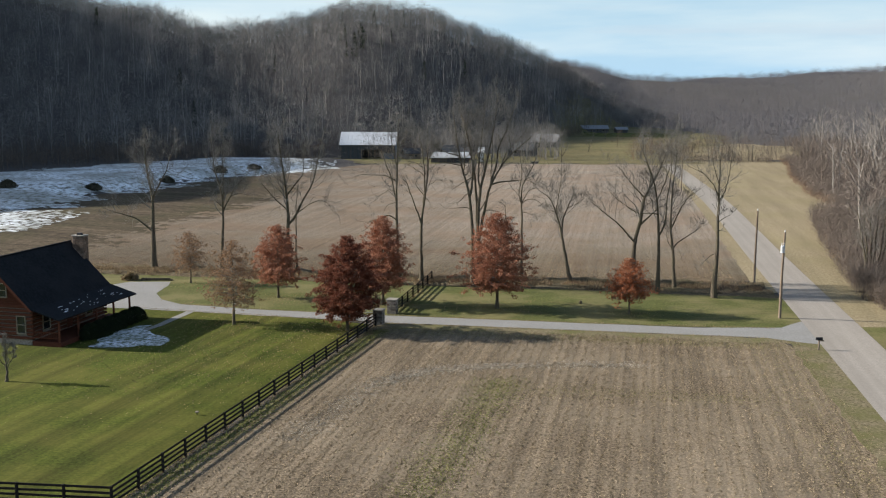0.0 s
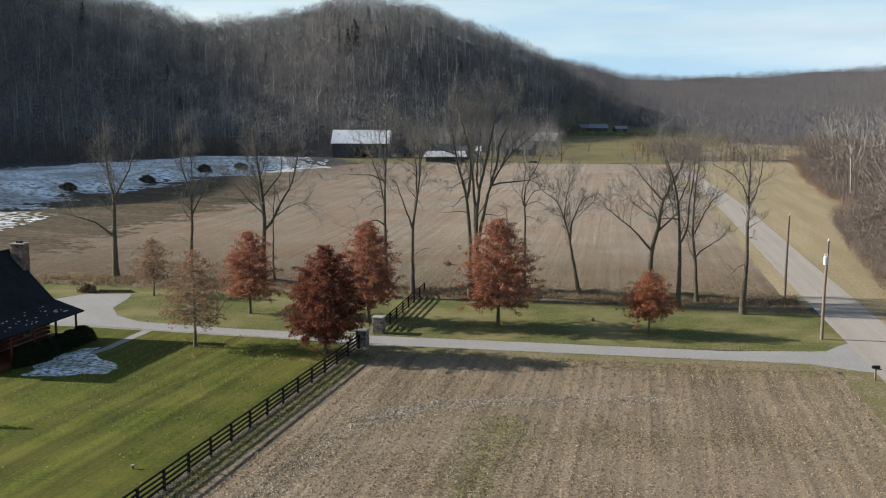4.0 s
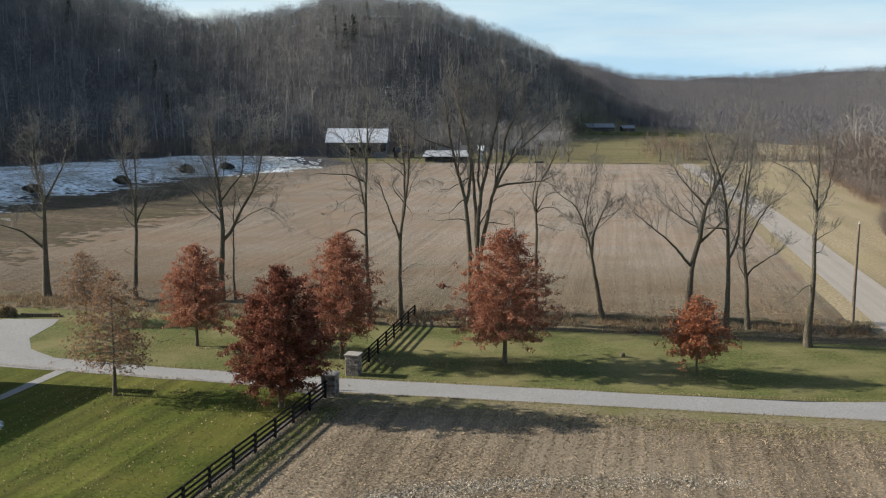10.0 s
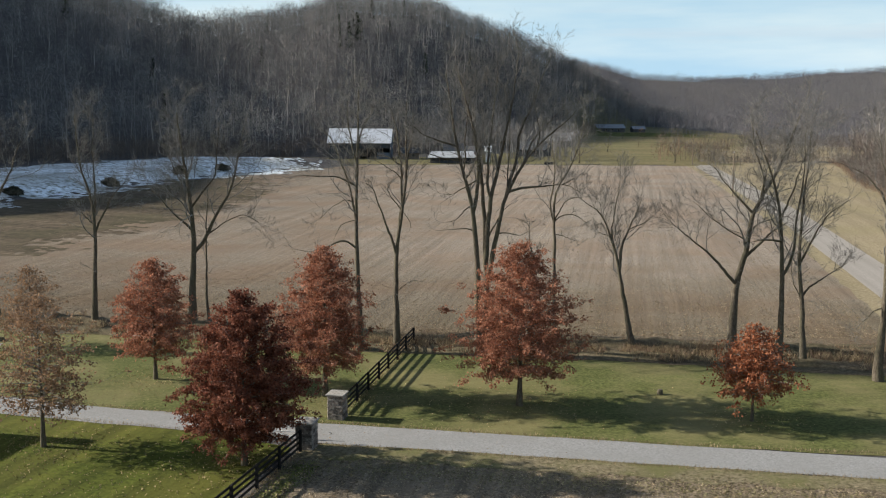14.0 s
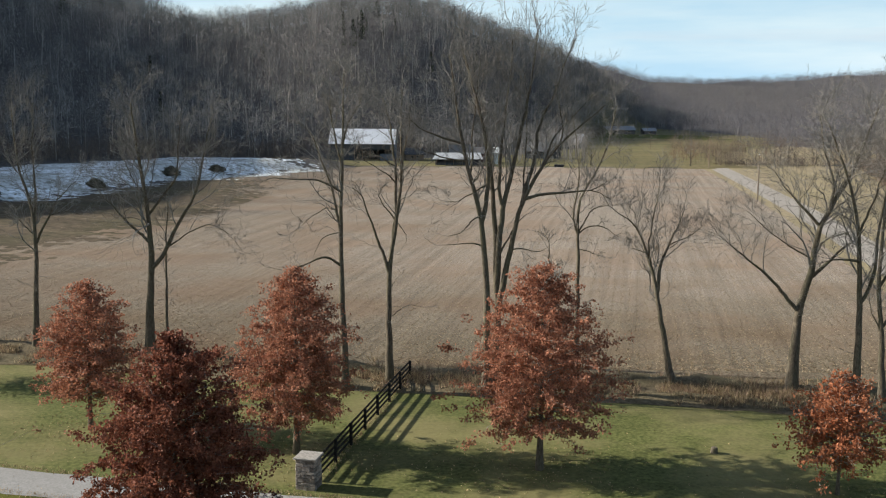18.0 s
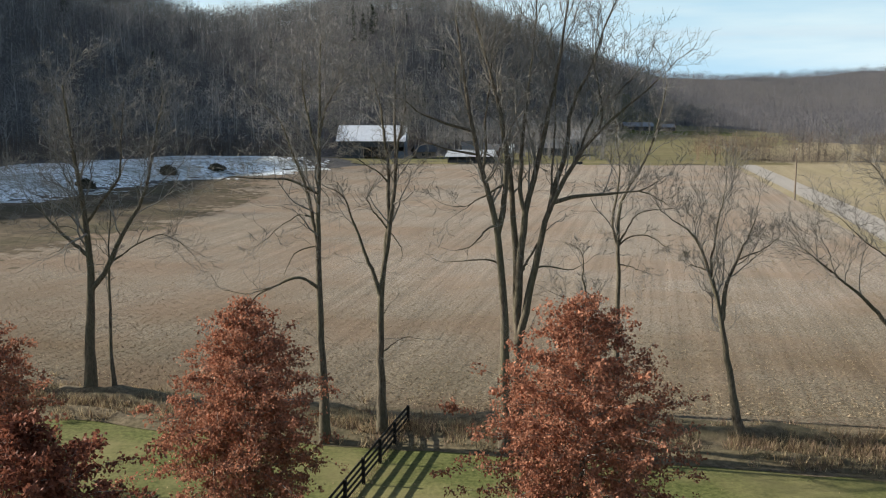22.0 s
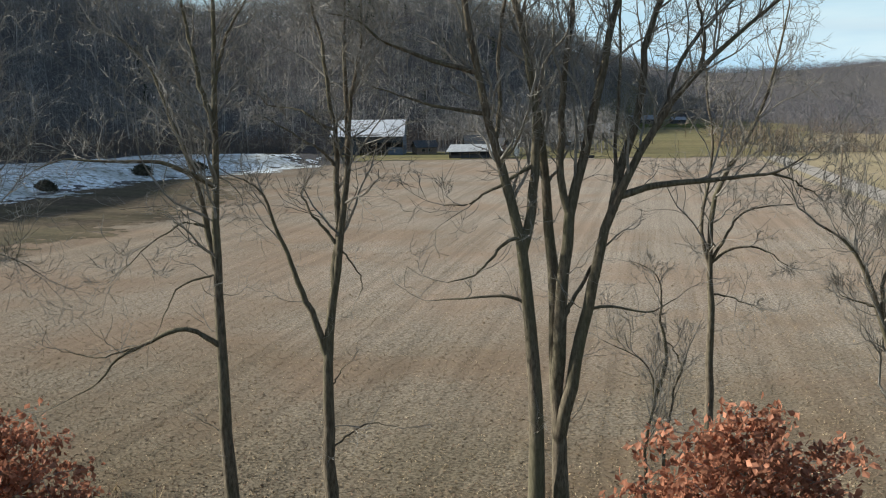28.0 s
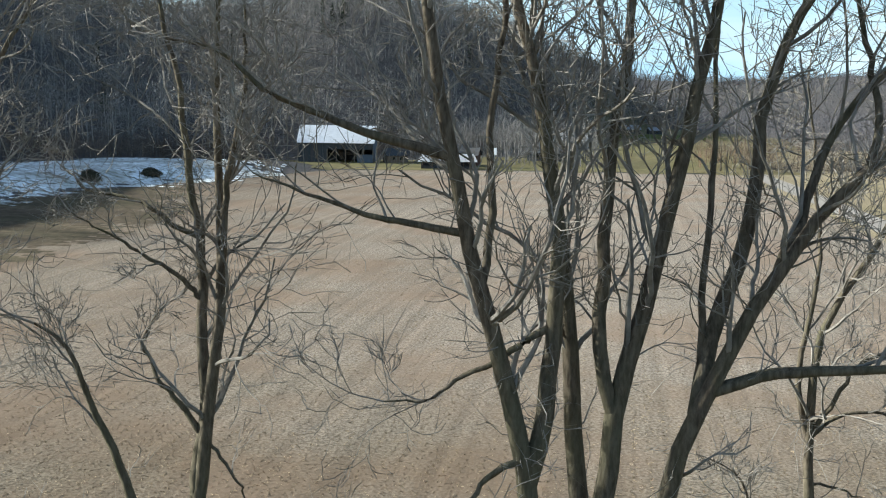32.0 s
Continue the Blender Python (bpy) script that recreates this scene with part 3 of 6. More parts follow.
def ribbon_tree(h, limbs, twigs, spread, seed, low=0.35, stout=0.0075, inner=0.45, reach=1.0, wide=1.0, rise=1.0):
    """A light bare tree: a three-sided trunk, forked limbs and slender twigs, as triangles."""
    r = np.random.default_rng(seed)
    V, F = [], []

    def spike(a, b, w):
        d = b - a
        s = np.cross(d, r.normal(size=3))
        s = s / (np.linalg.norm(s) + 1e-9) * w
        n = len(V)
        V.extend([a - s, a + s, b])
        F.append((n, n + 1, n + 2))

    lean = np.array([r.normal() * 0.05, r.normal() * 0.05, 1]) * h
    top = lean * 0.85
    w = h * stout
    n = len(V)
    for q, z in ((1.3, 0), (0.8, 0.5)):
        for j in range(3):
            V.append(lean * z + np.array([math.cos(j * 2.1), math.sin(j * 2.1), 0]) * w * q)
    for j in range(3):
        i2 = (j + 1) % 3
        F.extend([(n + j, n + i2, n + 3 + i2), (n + j, n + 3 + i2, n + 3 + j)])
    for j in range(3):
        V.append(top)
        F.append((n + 3 + j, n + 3 + (j + 1) % 3, len(V) - 1))
    # limbs reach into a rounded crown, twigs fill it
    cz, rz, rx = (0.5 + low * 0.5) * h, (0.5 - low * 0.5) * h, spread * h
    for k in range(limbs):
        d = r.normal(size=3)
        d[2] = abs(d[2]) * 0.9 - 0.15
        d /= np.linalg.norm(d)
        e = np.array([lean[0] * 0.7, lean[1] * 0.7, cz]) + d * [rx, rx, rz] * (0.7 + 0.3 * r.random())
        a = lean * min(0.8, max(low * 0.7, e[2] / h - 0.12 - 0.3 * r.random()))
        spike(a, e, w * 0.36)
    for k in range(twigs):
        d = r.normal(size=3)
        d[2] = d[2] * 0.9 + 0.25
        d /= np.linalg.norm(d)
        q = np.array([lean[0] * 0.7, lean[1] * 0.7, cz]) + d * [rx, rx, rz] * (inner + (0.95 - inner) * r.random())
        spike(q, q + (d * 0.8 + r.normal(size=3) * 0.45 + [0, 0, 0.25 * rise]) * h * reach * (0.07 + 0.06 * r.random()), (0.02 + h * 0.0013) * wide)
    return rounded(V, F, h * (0.5 + low * 0.4))


def cedar(h, seed):
    """A dark narrow evergreen of drooping needle tufts."""
    r = np.random.default_rng(seed)
    V, F = [], []
    for k in range(260):
        z = 0.06 + 0.94 * r.random() ** 1.2
        an, rad = r.random() * 6.28, h * 0.2 * (1.02 - z) * (0.35 + 0.65 * r.random())
        c = np.array([math.cos(an) * rad, math.sin(an) * rad, z * h])
        n = len(V)
        d = np.array([math.cos(an), math.sin(an), 0.5]) * h * 0.07
        s = np.array([-math.sin(an), math.cos(an), 0]) * h * 0.03
        V.extend([c - s, c + s, c + d])
        F.append((n, n + 1, n + 2))
    return rounded(V, F, h * 0.3)


def scatter(name, templates, places, scales, material, label, category, lift=-0.3):
    """Many far plants as one joined mesh."""
    r = np.random.default_rng(len(places))
    VV, FF, NN, n = [], [], [], 0
    pick = r.integers(len(templates), size=len(places))
    for t, (v, f, nr) in enumerate(templates):
        sel = np.where(pick == t)[0]
        if not len(sel):
            continue
        a = r.random(len(sel)) * 6.283
        c, s, k = np.cos(a)[:, None], np.sin(a)[:, None], scales[sel][:, None]
        x = (v[None, :, 0] * c - v[None, :, 1] * s) * k + places[sel, 0:1]
        y = (v[None, :, 0] * s + v[None, :, 1] * c) * k + places[sel, 1:2]
        z = v[None, :, 2] * k + places[sel, 2:3] + lift
        VV.append(np.stack([x, y, z], -1).reshape(-1, 3))
        NN.append(np.stack([nr[None, :, 0] * c - nr[None, :, 1] * s, nr[None, :, 0] * s + nr[None, :, 1] * c, np.repeat(nr[None, :, 2], len(sel), 0)], -1).reshape(-1, 3))
        FF.append((f[None] + (np.arange(len(sel)) * len(v))[:, None, None]).reshape(-1, 3) + n)
        n += len(sel) * len(v)
    ob = mesh_np(name, np.concatenate(VV), np.concatenate(FF), material, normals=np.concatenate(NN))
    return tagged(ob, label, category, kind="stuff")


def on_land(x, y):
    return np.stack([x, y, height(x, y)], 1)


far_kinds = [ribbon_tree(13.5, 13, 60, 0.30, 10 + k, 0.36) for k in range(8)]
big_kinds = [ribbon_tree(17, 12, 160, 0.32, 80 + k, 0.16, 0.0075, 0.5, 0.62, 1.9, 0.9) for k in range(8)]
ridge_kinds = [ribbon_tree(18, 7, 80, 0.42, 70 + k, 0.1, 0.006, 0.5, 0.6, 3.0, 0.8) for k in range(5)]
fine_kinds = [ribbon_tree(9, 22, 120, 0.36, 90 + k, 0.12, 0.007, 0.3, 1.3, 0.95, 1.5) for k in range(6)]
tall_kinds = [ribbon_tree(17, 15, 80, 0.22, 40 + k, 0.35, 0.0115) for k in range(5)]
brush_kinds = [ribbon_tree(4.5, 16, 42, 0.42, 60 + k, 0.02, wide=1.3) for k in range(6)]

# the long hill: trees a crown's width apart, unevenly
def stand(x0, x1, y0, y1, gap):
    X, Y = np.meshgrid(np.arange(x0, x1, gap), np.arange(y0, y1, gap))
    return X.ravel() + rng.normal(0, gap * 0.3, X.size), Y.ravel() + rng.normal(0, gap * 0.3, X.size)


def bearing(x, y):
    return np.degrees(np.arctan2(x - 2, y + 16)), np.hypot(x - 2, y + 16)


px, py = stand(-560, 190, 120, 840, 6.0)
az, rr = bearing(px, py)
f0, f1 = np.interp(az, HILL_AZ, HILL_FOOT), np.interp(az, HILL_AZ, HILL_RIDGE)
# trees left of -27.5 are out of view, kept thinly to cast shade
keep = (az > -56) & (az < 10.5) & (rr > f0) & (rr < f0 + (f1 - f0) * 1.1) & ((az > -27.5) | (rng.random(len(az)) < 0.14))
keep &= ~((px > -62) & (px < 2) & (py < 392))
hill = on_land(px[keep], py[keep])
tone = rng.random(len(hill)) + 0.12 * waves(hill[:, 0] * 1.7, hill[:, 1] * 1.7)
pale = rng.random(len(hill)) < 0.07
for nm, sel, m, lab in (("dark_hill_wood", tone < 0.34, M_fardark, "dark bare winter woodland covering the hillside"), ("hill_wood", (tone >= 0.34) & (tone < 0.86), M_farwood, "bare grey-brown winter woodland covering the hillside"), ("light_hill_wood", tone >= 0.86, M_farlight, "lighter grey bare trees among the hillside woodland")):
    sel = sel & ~pale
    scatter(nm, big_kinds, hill[sel], rng.uniform(0.5, 1.05, sel.sum()), m, lab, "woodland")
# a close row of crowns along the skyline
n = 1150
az = rng.uniform(-30, 9, n)
rr = np.interp(az, HILL_AZ, HILL_RIDGE) * rng.uniform(0.93, 1.03, n)
scatter("ridge_top_wood", big_kinds, on_land(2 + rr * np.sin(np.radians(az)), -16 + rr * np.cos(np.radians(az))), rng.uniform(0.5, 0.85, n), M_fardark, "dark bare trees crowded along the top of the hill", "woodland")
n = 1500
az = rng.uniform(-30, 8, n)
rr = np.interp(az, HILL_AZ, HILL_RIDGE) * rng.uniform(0.9, 1.04, n)
scatter("ridge_top_brush", ridge_kinds, on_land(2 + rr * np.sin(np.radians(az)), -16 + rr * np.cos(np.radians(az))), rng.uniform(0.3, 0.55, n), M_fardark, "dark bare undergrowth closing the top of the hill", "brush", -2.0)
scatter("pale_hill_trees", tall_kinds, hill[pale], rng.uniform(0.7, 1.05, pale.sum()), M_pale, "pale-trunked bare trees scattered over the hillside", "woodland")
px, py = stand(-420, 190, 240, 760, 7.6)
az, rr = bearing(px, py)
keep = (az > -27) & (az < 9) & (rr > np.interp(az, HILL_AZ, HILL_FOOT) + 6) & (rr < np.interp(az, HILL_AZ, HILL_RIDGE) * 1.03) & ~((px > -64) & (px < 4) & (py < 396))
scatter("hill_understory", ridge_kinds, on_land(px[keep], py[keep]), rng.uniform(0.22, 0.5, keep.sum()), M_fardark, "dark bare undergrowth beneath the hillside trees", "brush")
# brush along the foot of the hill
n = 1900
az = rng.uniform(-34, 6, n)
rr = np.interp(az, HILL_AZ, HILL_FOOT) + rng.normal(0, 11, n)
px, py = 2 + rr * np.sin(np.radians(az)), -16 + rr * np.cos(np.radians(az))
free = ~((px > -58) & (px < 4) & (py < 388))
scatter("hill_foot_brush", brush_kinds, on_land(px[free], py[free]), rng.uniform(0.7, 1.7, free.sum()), M_thicket, "tangled bare brush at the foot of the hill", "brush")
# cedars
n = 26
az = np.concatenate([rng.normal(-6.4, 0.9, 12), rng.uniform(-22, 2, 14)])
fr = np.concatenate([rng.uniform(0.45, 0.62, 12), rng.uniform(0.15, 0.9, 14)])
rr = np.interp(az, HILL_AZ, HILL_FOOT) * (1 - fr) + np.interp(az, HILL_AZ, HILL_RIDGE) * fr
scatter("cedars", [cedar(9, 3), cedar(11, 4)], on_land(2 + rr * np.sin(np.radians(az)), -16 + rr * np.cos(np.radians(az))), rng.uniform(0.7, 1.2, n), M_cedar, "dark green cedars among the bare hillside trees", "woodland")
# far ridges
px, py = stand(20, 860, 380, 1750, 12)
az, rr = bearing(px, py)
keep = (rr > np.interp(az, [1, 4, 8.6, 9.6, 14, 20, 27], [1000, 900, 800, 560, 490, 450, 420])) & (rr < 1780) & (az > 1) & (az < 27)
px, py, rr = px[keep], py[keep], rr[keep]
size = np.interp(py, [380, 700], [0.6, 1.0]) * np.interp(rr, [1150, 1400], [1.0, 0.8])
half = rng.random(len(px)) < 0.6
scatter("far_ridge_wood", ridge_kinds, on_land(px[half], py[half]), rng.uniform(0.55, 1.1, half.sum()) * size[half], M_ridgedark, "dark bare woodland on the far ridges, tinted for distance haze", "woodland", -2.5)
scatter("light_ridge_wood", ridge_kinds, on_land(px[~half], py[~half]), rng.uniform(0.6, 1.1, (~half).sum()) * size[~half], M_ridge, "bare woodland on the far ridges, tinted grey for distance haze", "woodland", -2.5)
# a close row of crowns along the far skyline
n = 1700
az, rr = rng.uniform(1.5, 27, n), rng.uniform(1380, 1580, n)
scatter("far_skyline_wood", ridge_kinds, on_land(2 + rr * np.sin(np.radians(az)), -16 + rr * np.cos(np.radians(az))), rng.uniform(0.4, 0.65, n), M_ridgedark, "dark bare woodland along the far skyline, tinted for distance haze", "woodland", -2.5)
# wood along the hay field
EDGE = [(84, 47), (100, 47), (118, 51), (146, 58), (178, 67), (190, 76), (224, 81), (286, 95), (330, 108), (366, 116), (380, 150)]
n = 1700
py = rng.uniform(60, 385, n)
px = np.interp(py, [e[0] for e in EDGE], [e[1] for e in EDGE]) + 5 + 95 * rng.random(n) ** 1.3
near = rng.random(n) < 0.085
scatter("roadside_wood", tall_kinds, on_land(px[near], py[near]), rng.uniform(0.85, 1.3, near.sum()), M_pale2, "bare pale-barked trees along the hay field", "woodland")
scatter("roadside_wood_under", fine_kinds, on_land(px[~near], py[~near]), rng.uniform(0.6, 1.45, (~near).sum()), M_scrub, "bare brown saplings along the hay field", "woodland")
n = 2200
py = rng.uniform(86, 372, n)
px = np.interp(py, [e[0] for e in EDGE], [e[1] for e in EDGE]) + np.abs(rng.normal(0, 5, n)) + 0.5
scatter("roadside_brush", brush_kinds, on_land(px, py), rng.uniform(0.35, 1.0, n), M_scrub, "grey-brown brush with reddish stems at the edge of the hay field", "brush")
n = 700
py = rng.uniform(86, 372, n)
px = np.interp(py, [e[0] for e in EDGE], [e[1] for e in EDGE]) + rng.uniform(-0.6, 2.2, n)
scatter("edge_brush", brush_kinds, on_land(px, py), rng.uniform(0.25, 0.6, n), M_brush, "reddish-brown brush at the edge of the hay field", "brush")
n = 1100
py = 84 + 110 * rng.random(n) ** 1.4
px = np.interp(py, [e[0] for e in EDGE], [e[1] for e in EDGE]) + 14 * rng.random(n) ** 1.5 - 0.8
scatter("scrub", fine_kinds, on_land(px, py), rng.uniform(0.12, 0.5, n), M_scrub, "grey-brown tangled scrub at the edge of the wood", "brush")
# thicket at the road end of the ditch, its dark stems also the culvert's shade
n = 60
px, py = rng.uniform(31, 36.6, n), 103.4 + rng.normal(0, 0.5, n)
scatter("ditch_thicket", brush_kinds, on_land(px, py), rng.uniform(0.2, 0.42, n), M_thicket, "dark bare thicket at the road end of the ditch, also standing in for the culvert's shade", "brush")
# trees and hedge beyond the field
n = 420
py, px = rng.uniform(352, 372, n), None
px = np.concatenate([rng.uniform(84, 150, 260), rng.uniform(74, 110, 160)])
scatter("hedge", brush_kinds, on_land(px, py + 4), rng.uniform(0.4, 0.9, n), M_thicket, "brown hedge brush beyond the fields", "brush")
n = 150
px, py = rng.uniform(72, 190, n), rng.uniform(366, 450, n)
scatter("hedgerow_trees", fine_kinds, on_land(px, py), rng.uniform(0.5, 1.1, n), M_thicket, "bare grey-brown trees behind the hedge at the end of the fields", "woodland")
n = 44
px, py = rng.uniform(73, 118, n), rng.uniform(362, 384, n)
scatter("hedge_trees", brush_kinds, on_land(px, py), rng.uniform(1.0, 2.1, n), M_thicket, "dark brown bushy trees at the hedge", "woodland")
n = 46
px, py = np.r_[rng.normal(66, 2.2, 10), rng.normal(80, 9, 36)], np.r_[rng.normal(377, 2.5, 10), rng.normal(425, 22, 36)]
scatter("russet_trees", brush_kinds, on_land(px, py), rng.uniform(1.0, 2.0, n), M_brush, "russet bare trees at the end of the meadow", "woodland")
n = 260
az, rr = rng.uniform(-3.5, 4.8, n), rng.uniform(386, 470, n)
scatter("yard_trees", far_kinds + tall_kinds[:2], on_land(2 + rr * np.sin(np.radians(az)), -16 + rr * np.cos(np.radians(az))), rng.uniform(0.5, 1.0, n), M_farwood, "bare trees round the farm buildings", "woodland")

# ---- bare trees ----


class Tubes:
    """Gathers tapering tubes and makes one mesh of them."""

    def __init__(self):
        self.v, self.f, self.n, self.ends = [], [], 0, []

    def fuzz(self, r, per, reach, width):
        """Fine twigs on the last branches, as slender spikes."""
        e = np.array(self.ends)
        if not len(e):
            return
        a0, a1 = np.repeat(e[:, 0], per, 0), np.repeat(e[:, 1], per, 0)
        m = len(a0)
        q = a0 + (a1 - a0) * r.uniform(0.15, 1.0, (m, 1))
        ax = a1 - a0
        ln = np.linalg.norm(ax, axis=1, keepdims=True) + 1e-9
        d = ax / ln * 0.8 + r.normal(size=(m, 3)) * 0.55 + np.array([0, 0, 0.12])
        d /= np.linalg.norm(d, axis=1, keepdims=True)
        tip = q + d * reach * r.uniform(0.4, 1.2, (m, 1))
        s = np.cross(d, r.normal(size=(m, 3)))
        s /= np.linalg.norm(s, axis=1, keepdims=True) + 1e-9
        v = np.stack([q + s * width, q - s * width, tip], 1).reshape(-1, 3)
        b = np.arange(m)[:, None] * 3 + self.n
        self.f.append(np.concatenate([b, b + 1, b + 2, b + 2], 1))
        self.v.append(v)
        self.n += len(v)

    def add(self, pts, rad, sides):
        pts = np.asarray(pts, float)
        d = np.gradient(pts, axis=0)
        d /= np.linalg.norm(d, axis=1, keepdims=True) + 1e-9
        ref = np.where(np.abs(d[:, :1]) < 0.8, [[1.0, 0, 0]], [[0, 1.0, 0]])
        s = np.cross(d, ref)
        s /= np.linalg.norm(s, axis=1, keepdims=True) + 1e-9
        u = np.cross(d, s)
        a = np.arange(sides) * 6.28319 / sides
        ring = pts[:, None] + (s[:, None] * np.cos(a)[None, :, None] + u[:, None] * np.sin(a)[None, :, None]) * np.asarray(rad, float)[:, None, None]
        k, m = len(pts), sides
        i = np.arange(k - 1)[:, None] * m + np.arange(m)[None]
        j = np.arange(k - 1)[:, None] * m + (np.arange(m)[None] + 1) % m
        self.f.append(np.stack([i, j, j + m, i + m], -1).reshape(-1, 4) + self.n)
        self.v.append(ring.reshape(-1, 3))
        self.n += k * m

    def make(self, name, material, parent, smooth=True):
        f = np.concatenate(self.f)
        tri = f[f[:, 2] == f[:, 3]][:, :3]
        quad = f[f[:, 2] != f[:, 3]]
        if len(tri):
            quad = np.concatenate([quad[:, [0, 1, 2]], quad[:, [0, 2, 3]], tri])
        return mesh_np(name, np.concatenate(self.v), quad, material, smooth, parent)


def curve_through(ctrl, n, r, wobble):
    """n points on a smooth line through the control points."""
    ctrl = np.asarray(ctrl, float)
    seg = np.r_[0, np.cumsum(np.linalg.norm(np.diff(ctrl, axis=0), axis=1))]
    t = np.linspace(0, seg[-1], n)
    p = np.stack([np.interp(t, seg, ctrl[:, k]) for k in range(3)], 1)
    for _ in range(2):
        p[1:-1] = (p[:-2] + 2 * p[1:-1] + p[2:]) / 4
    w = np.cumsum(r.normal(size=(n, 3)) * wobble, axis=0)
    w -= w[0]
    w -= np.linspace(0, 1, n)[:, None] * w[-1] * 0.6
    w[:, 2] *= 0.3
    return p + w


def grow(tubes, r, start, way, length, radius, level, deep, up, droop=0.0, dense=1.0):
    """A limb with its side branches, down to twigs."""
    n = 9 if level < 2 else (6 if level < 3 else 5)
    pts, p, d = [np.array(start)], np.array(start, float), np.array(way, float)
    d /= np.linalg.norm(d)
    for k in range(n - 1):
        d = d + r.normal(size=3) * (0.2 if level < 2 else 0.27) + np.array([0, 0, up - droop * k / n])
        d /= np.linalg.norm(d)
        p = p + d * length / (n - 1)
        pts.append(p.copy())
    rad = np.maximum(radius * np.linspace(1, 0.35, n), 0.0065)
    tubes.add(pts, rad, 5 if level < 2 else 3)
    if level >= deep:
        tubes.ends.append((pts[0], pts[-1]))
        return
    kids = int((5 if level == 1 else 3) * dense + r.random() * 1.6)
    for k in range(kids):
        q = 0.25 + 0.72 * (k + r.random()) / kids
        i = min(n - 2, int(q * (n - 1)))
        base = pts[i] + (pts[i + 1] - pts[i]) * (q * (n - 1) - i)
        axis = pts[i + 1] - pts[i]
        axis /= np.linalg.norm(axis)
        side = np.cross(axis, r.normal(size=3))
        side /= np.linalg.norm(side) + 1e-9
        w = axis * 0.75 + side * (0.45 + 0.45 * r.random())
        grow(tubes, r, base, w, length * (0.48 + 0.32 * r.random()) * (1.1 - 0.4 * q), radius * (1 - 0.6 * q) * 0.55, level + 1, deep, up, droop, dense)


def bare_tree(name, at, stems, label, seed, limb_len=3.0, deep=3, limbs=9, low=0.4, up=0.10, dense=1.0, droop=0.0, zmin=0.0, fuzz=3):
    """A leafless tree. stems: (base radius, tip radius, control points of x, y, z from the foot)."""
    r = np.random.default_rng(seed)
    t = thing(name, (*at, 0), label, "tree", "bare trees along the ditch")
    twigs, built = Tubes(), []
    for i, (r0, r1, ctrl) in enumerate(stems):
        n = 20
        if built and ctrl[0][2] > 0.5:
            # a limb springs from the nearest stem
            q = np.concatenate([b[:-1] + (b[1:] - b[:-1]) * k for b in built for k in (0, 0.25, 0.5, 0.75)])
            ctrl = [tuple(q[np.argmin(np.linalg.norm(q - np.array(ctrl[0]), axis=1))])] + list(ctrl[1:])
        p = curve_through(ctrl, n, r, 0.035)
        built.append(p)
        rad = r1 + (r0 * 1.28 - r1) * (1 - np.linspace(0, 1, n))
        tb = Tubes()
        if ctrl[0][2] < 0.3:
            rad = rad * (1 + 0.55 * np.exp(-np.linspace(0, 9, n)))
        tb.add(p, rad, 9 if r0 > 0.1 else 6)
        tb.make("trunk" if i == 0 else "limb", M_bark, t)
        reach = limb_len * 1.15 * min(1.0, 0.25 + np.linalg.norm(p[-1] - p[0]) / 9)
        k = max(3, int(limbs * 1.25 * np.linalg.norm(p[-1] - p[0]) / 12))
        for j in range(k):
            lo = low if i == 0 or ctrl[0][2] < 3 else (0.5 if ctrl[0][2] < 6 else 0.3)
            q = lo + (0.98 - lo) * ((j + r.random()) / k) ** 0.75
            a = min(n - 2, int(q * (n - 1)))
            if p[a][2] < zmin:
                continue
            axis = p[a + 1] - p[a]
            axis /= np.linalg.norm(axis)
            an = r.random() * 6.28
            side = np.array([math.cos(an), math.sin(an), 0.15])
            w = axis * (0.5 + 0.6 * q) + side * 0.7
            grow(twigs, r, p[a], w, reach * (0.5 + 0.95 * r.random()) * (1.15 - 0.45 * q), rad[a] * 0.36 + 0.006, 1, deep, up, droop, dense)
        # thin crooked shoots along the lower stem
        for j in range(int(0.65 * np.linalg.norm(p[-1] - p[0]))):
            a = r.integers(2, n - 2)
            if p[a][2] < 3.5 or r0 < 0.025:
                continue
            an = r.random() * 6.28
            w = np.array([math.cos(an), math.sin(an), 0.1 + 0.5 * r.random()])
            grow(twigs, r, p[a], w, limb_len * (0.25 + 0.45 * r.random()), 0.016, 2, deep, up, 0.05, dense)
        grow(twigs, r, p[-1], p[-1] - p[-2], reach * 0.8, r1, 1 if p[-1][2] > 11 or r0 > 0.15 else 2, deep, up, droop, dense)
    twigs.fuzz(r, fuzz, min(0.6, limb_len * 0.2), 0.006)
    tagged(twigs.make("branchwork", M_twig, t, False), kind="stuff")
    return t


def flat(pairs, depth=0.0, start=0.0):
    """Control points of a stem that swings out of the row by depth, from start."""
    z0, z1 = pairs[0][1], pairs[-1][1]
    k = max(1e-6, abs(z1 - z0) + abs(pairs[-1][0] - pairs[0][0]))
    return [(x, start + depth * (abs(z - z0) + abs(x - pairs[0][0])) / k, z) for x, z in pairs]


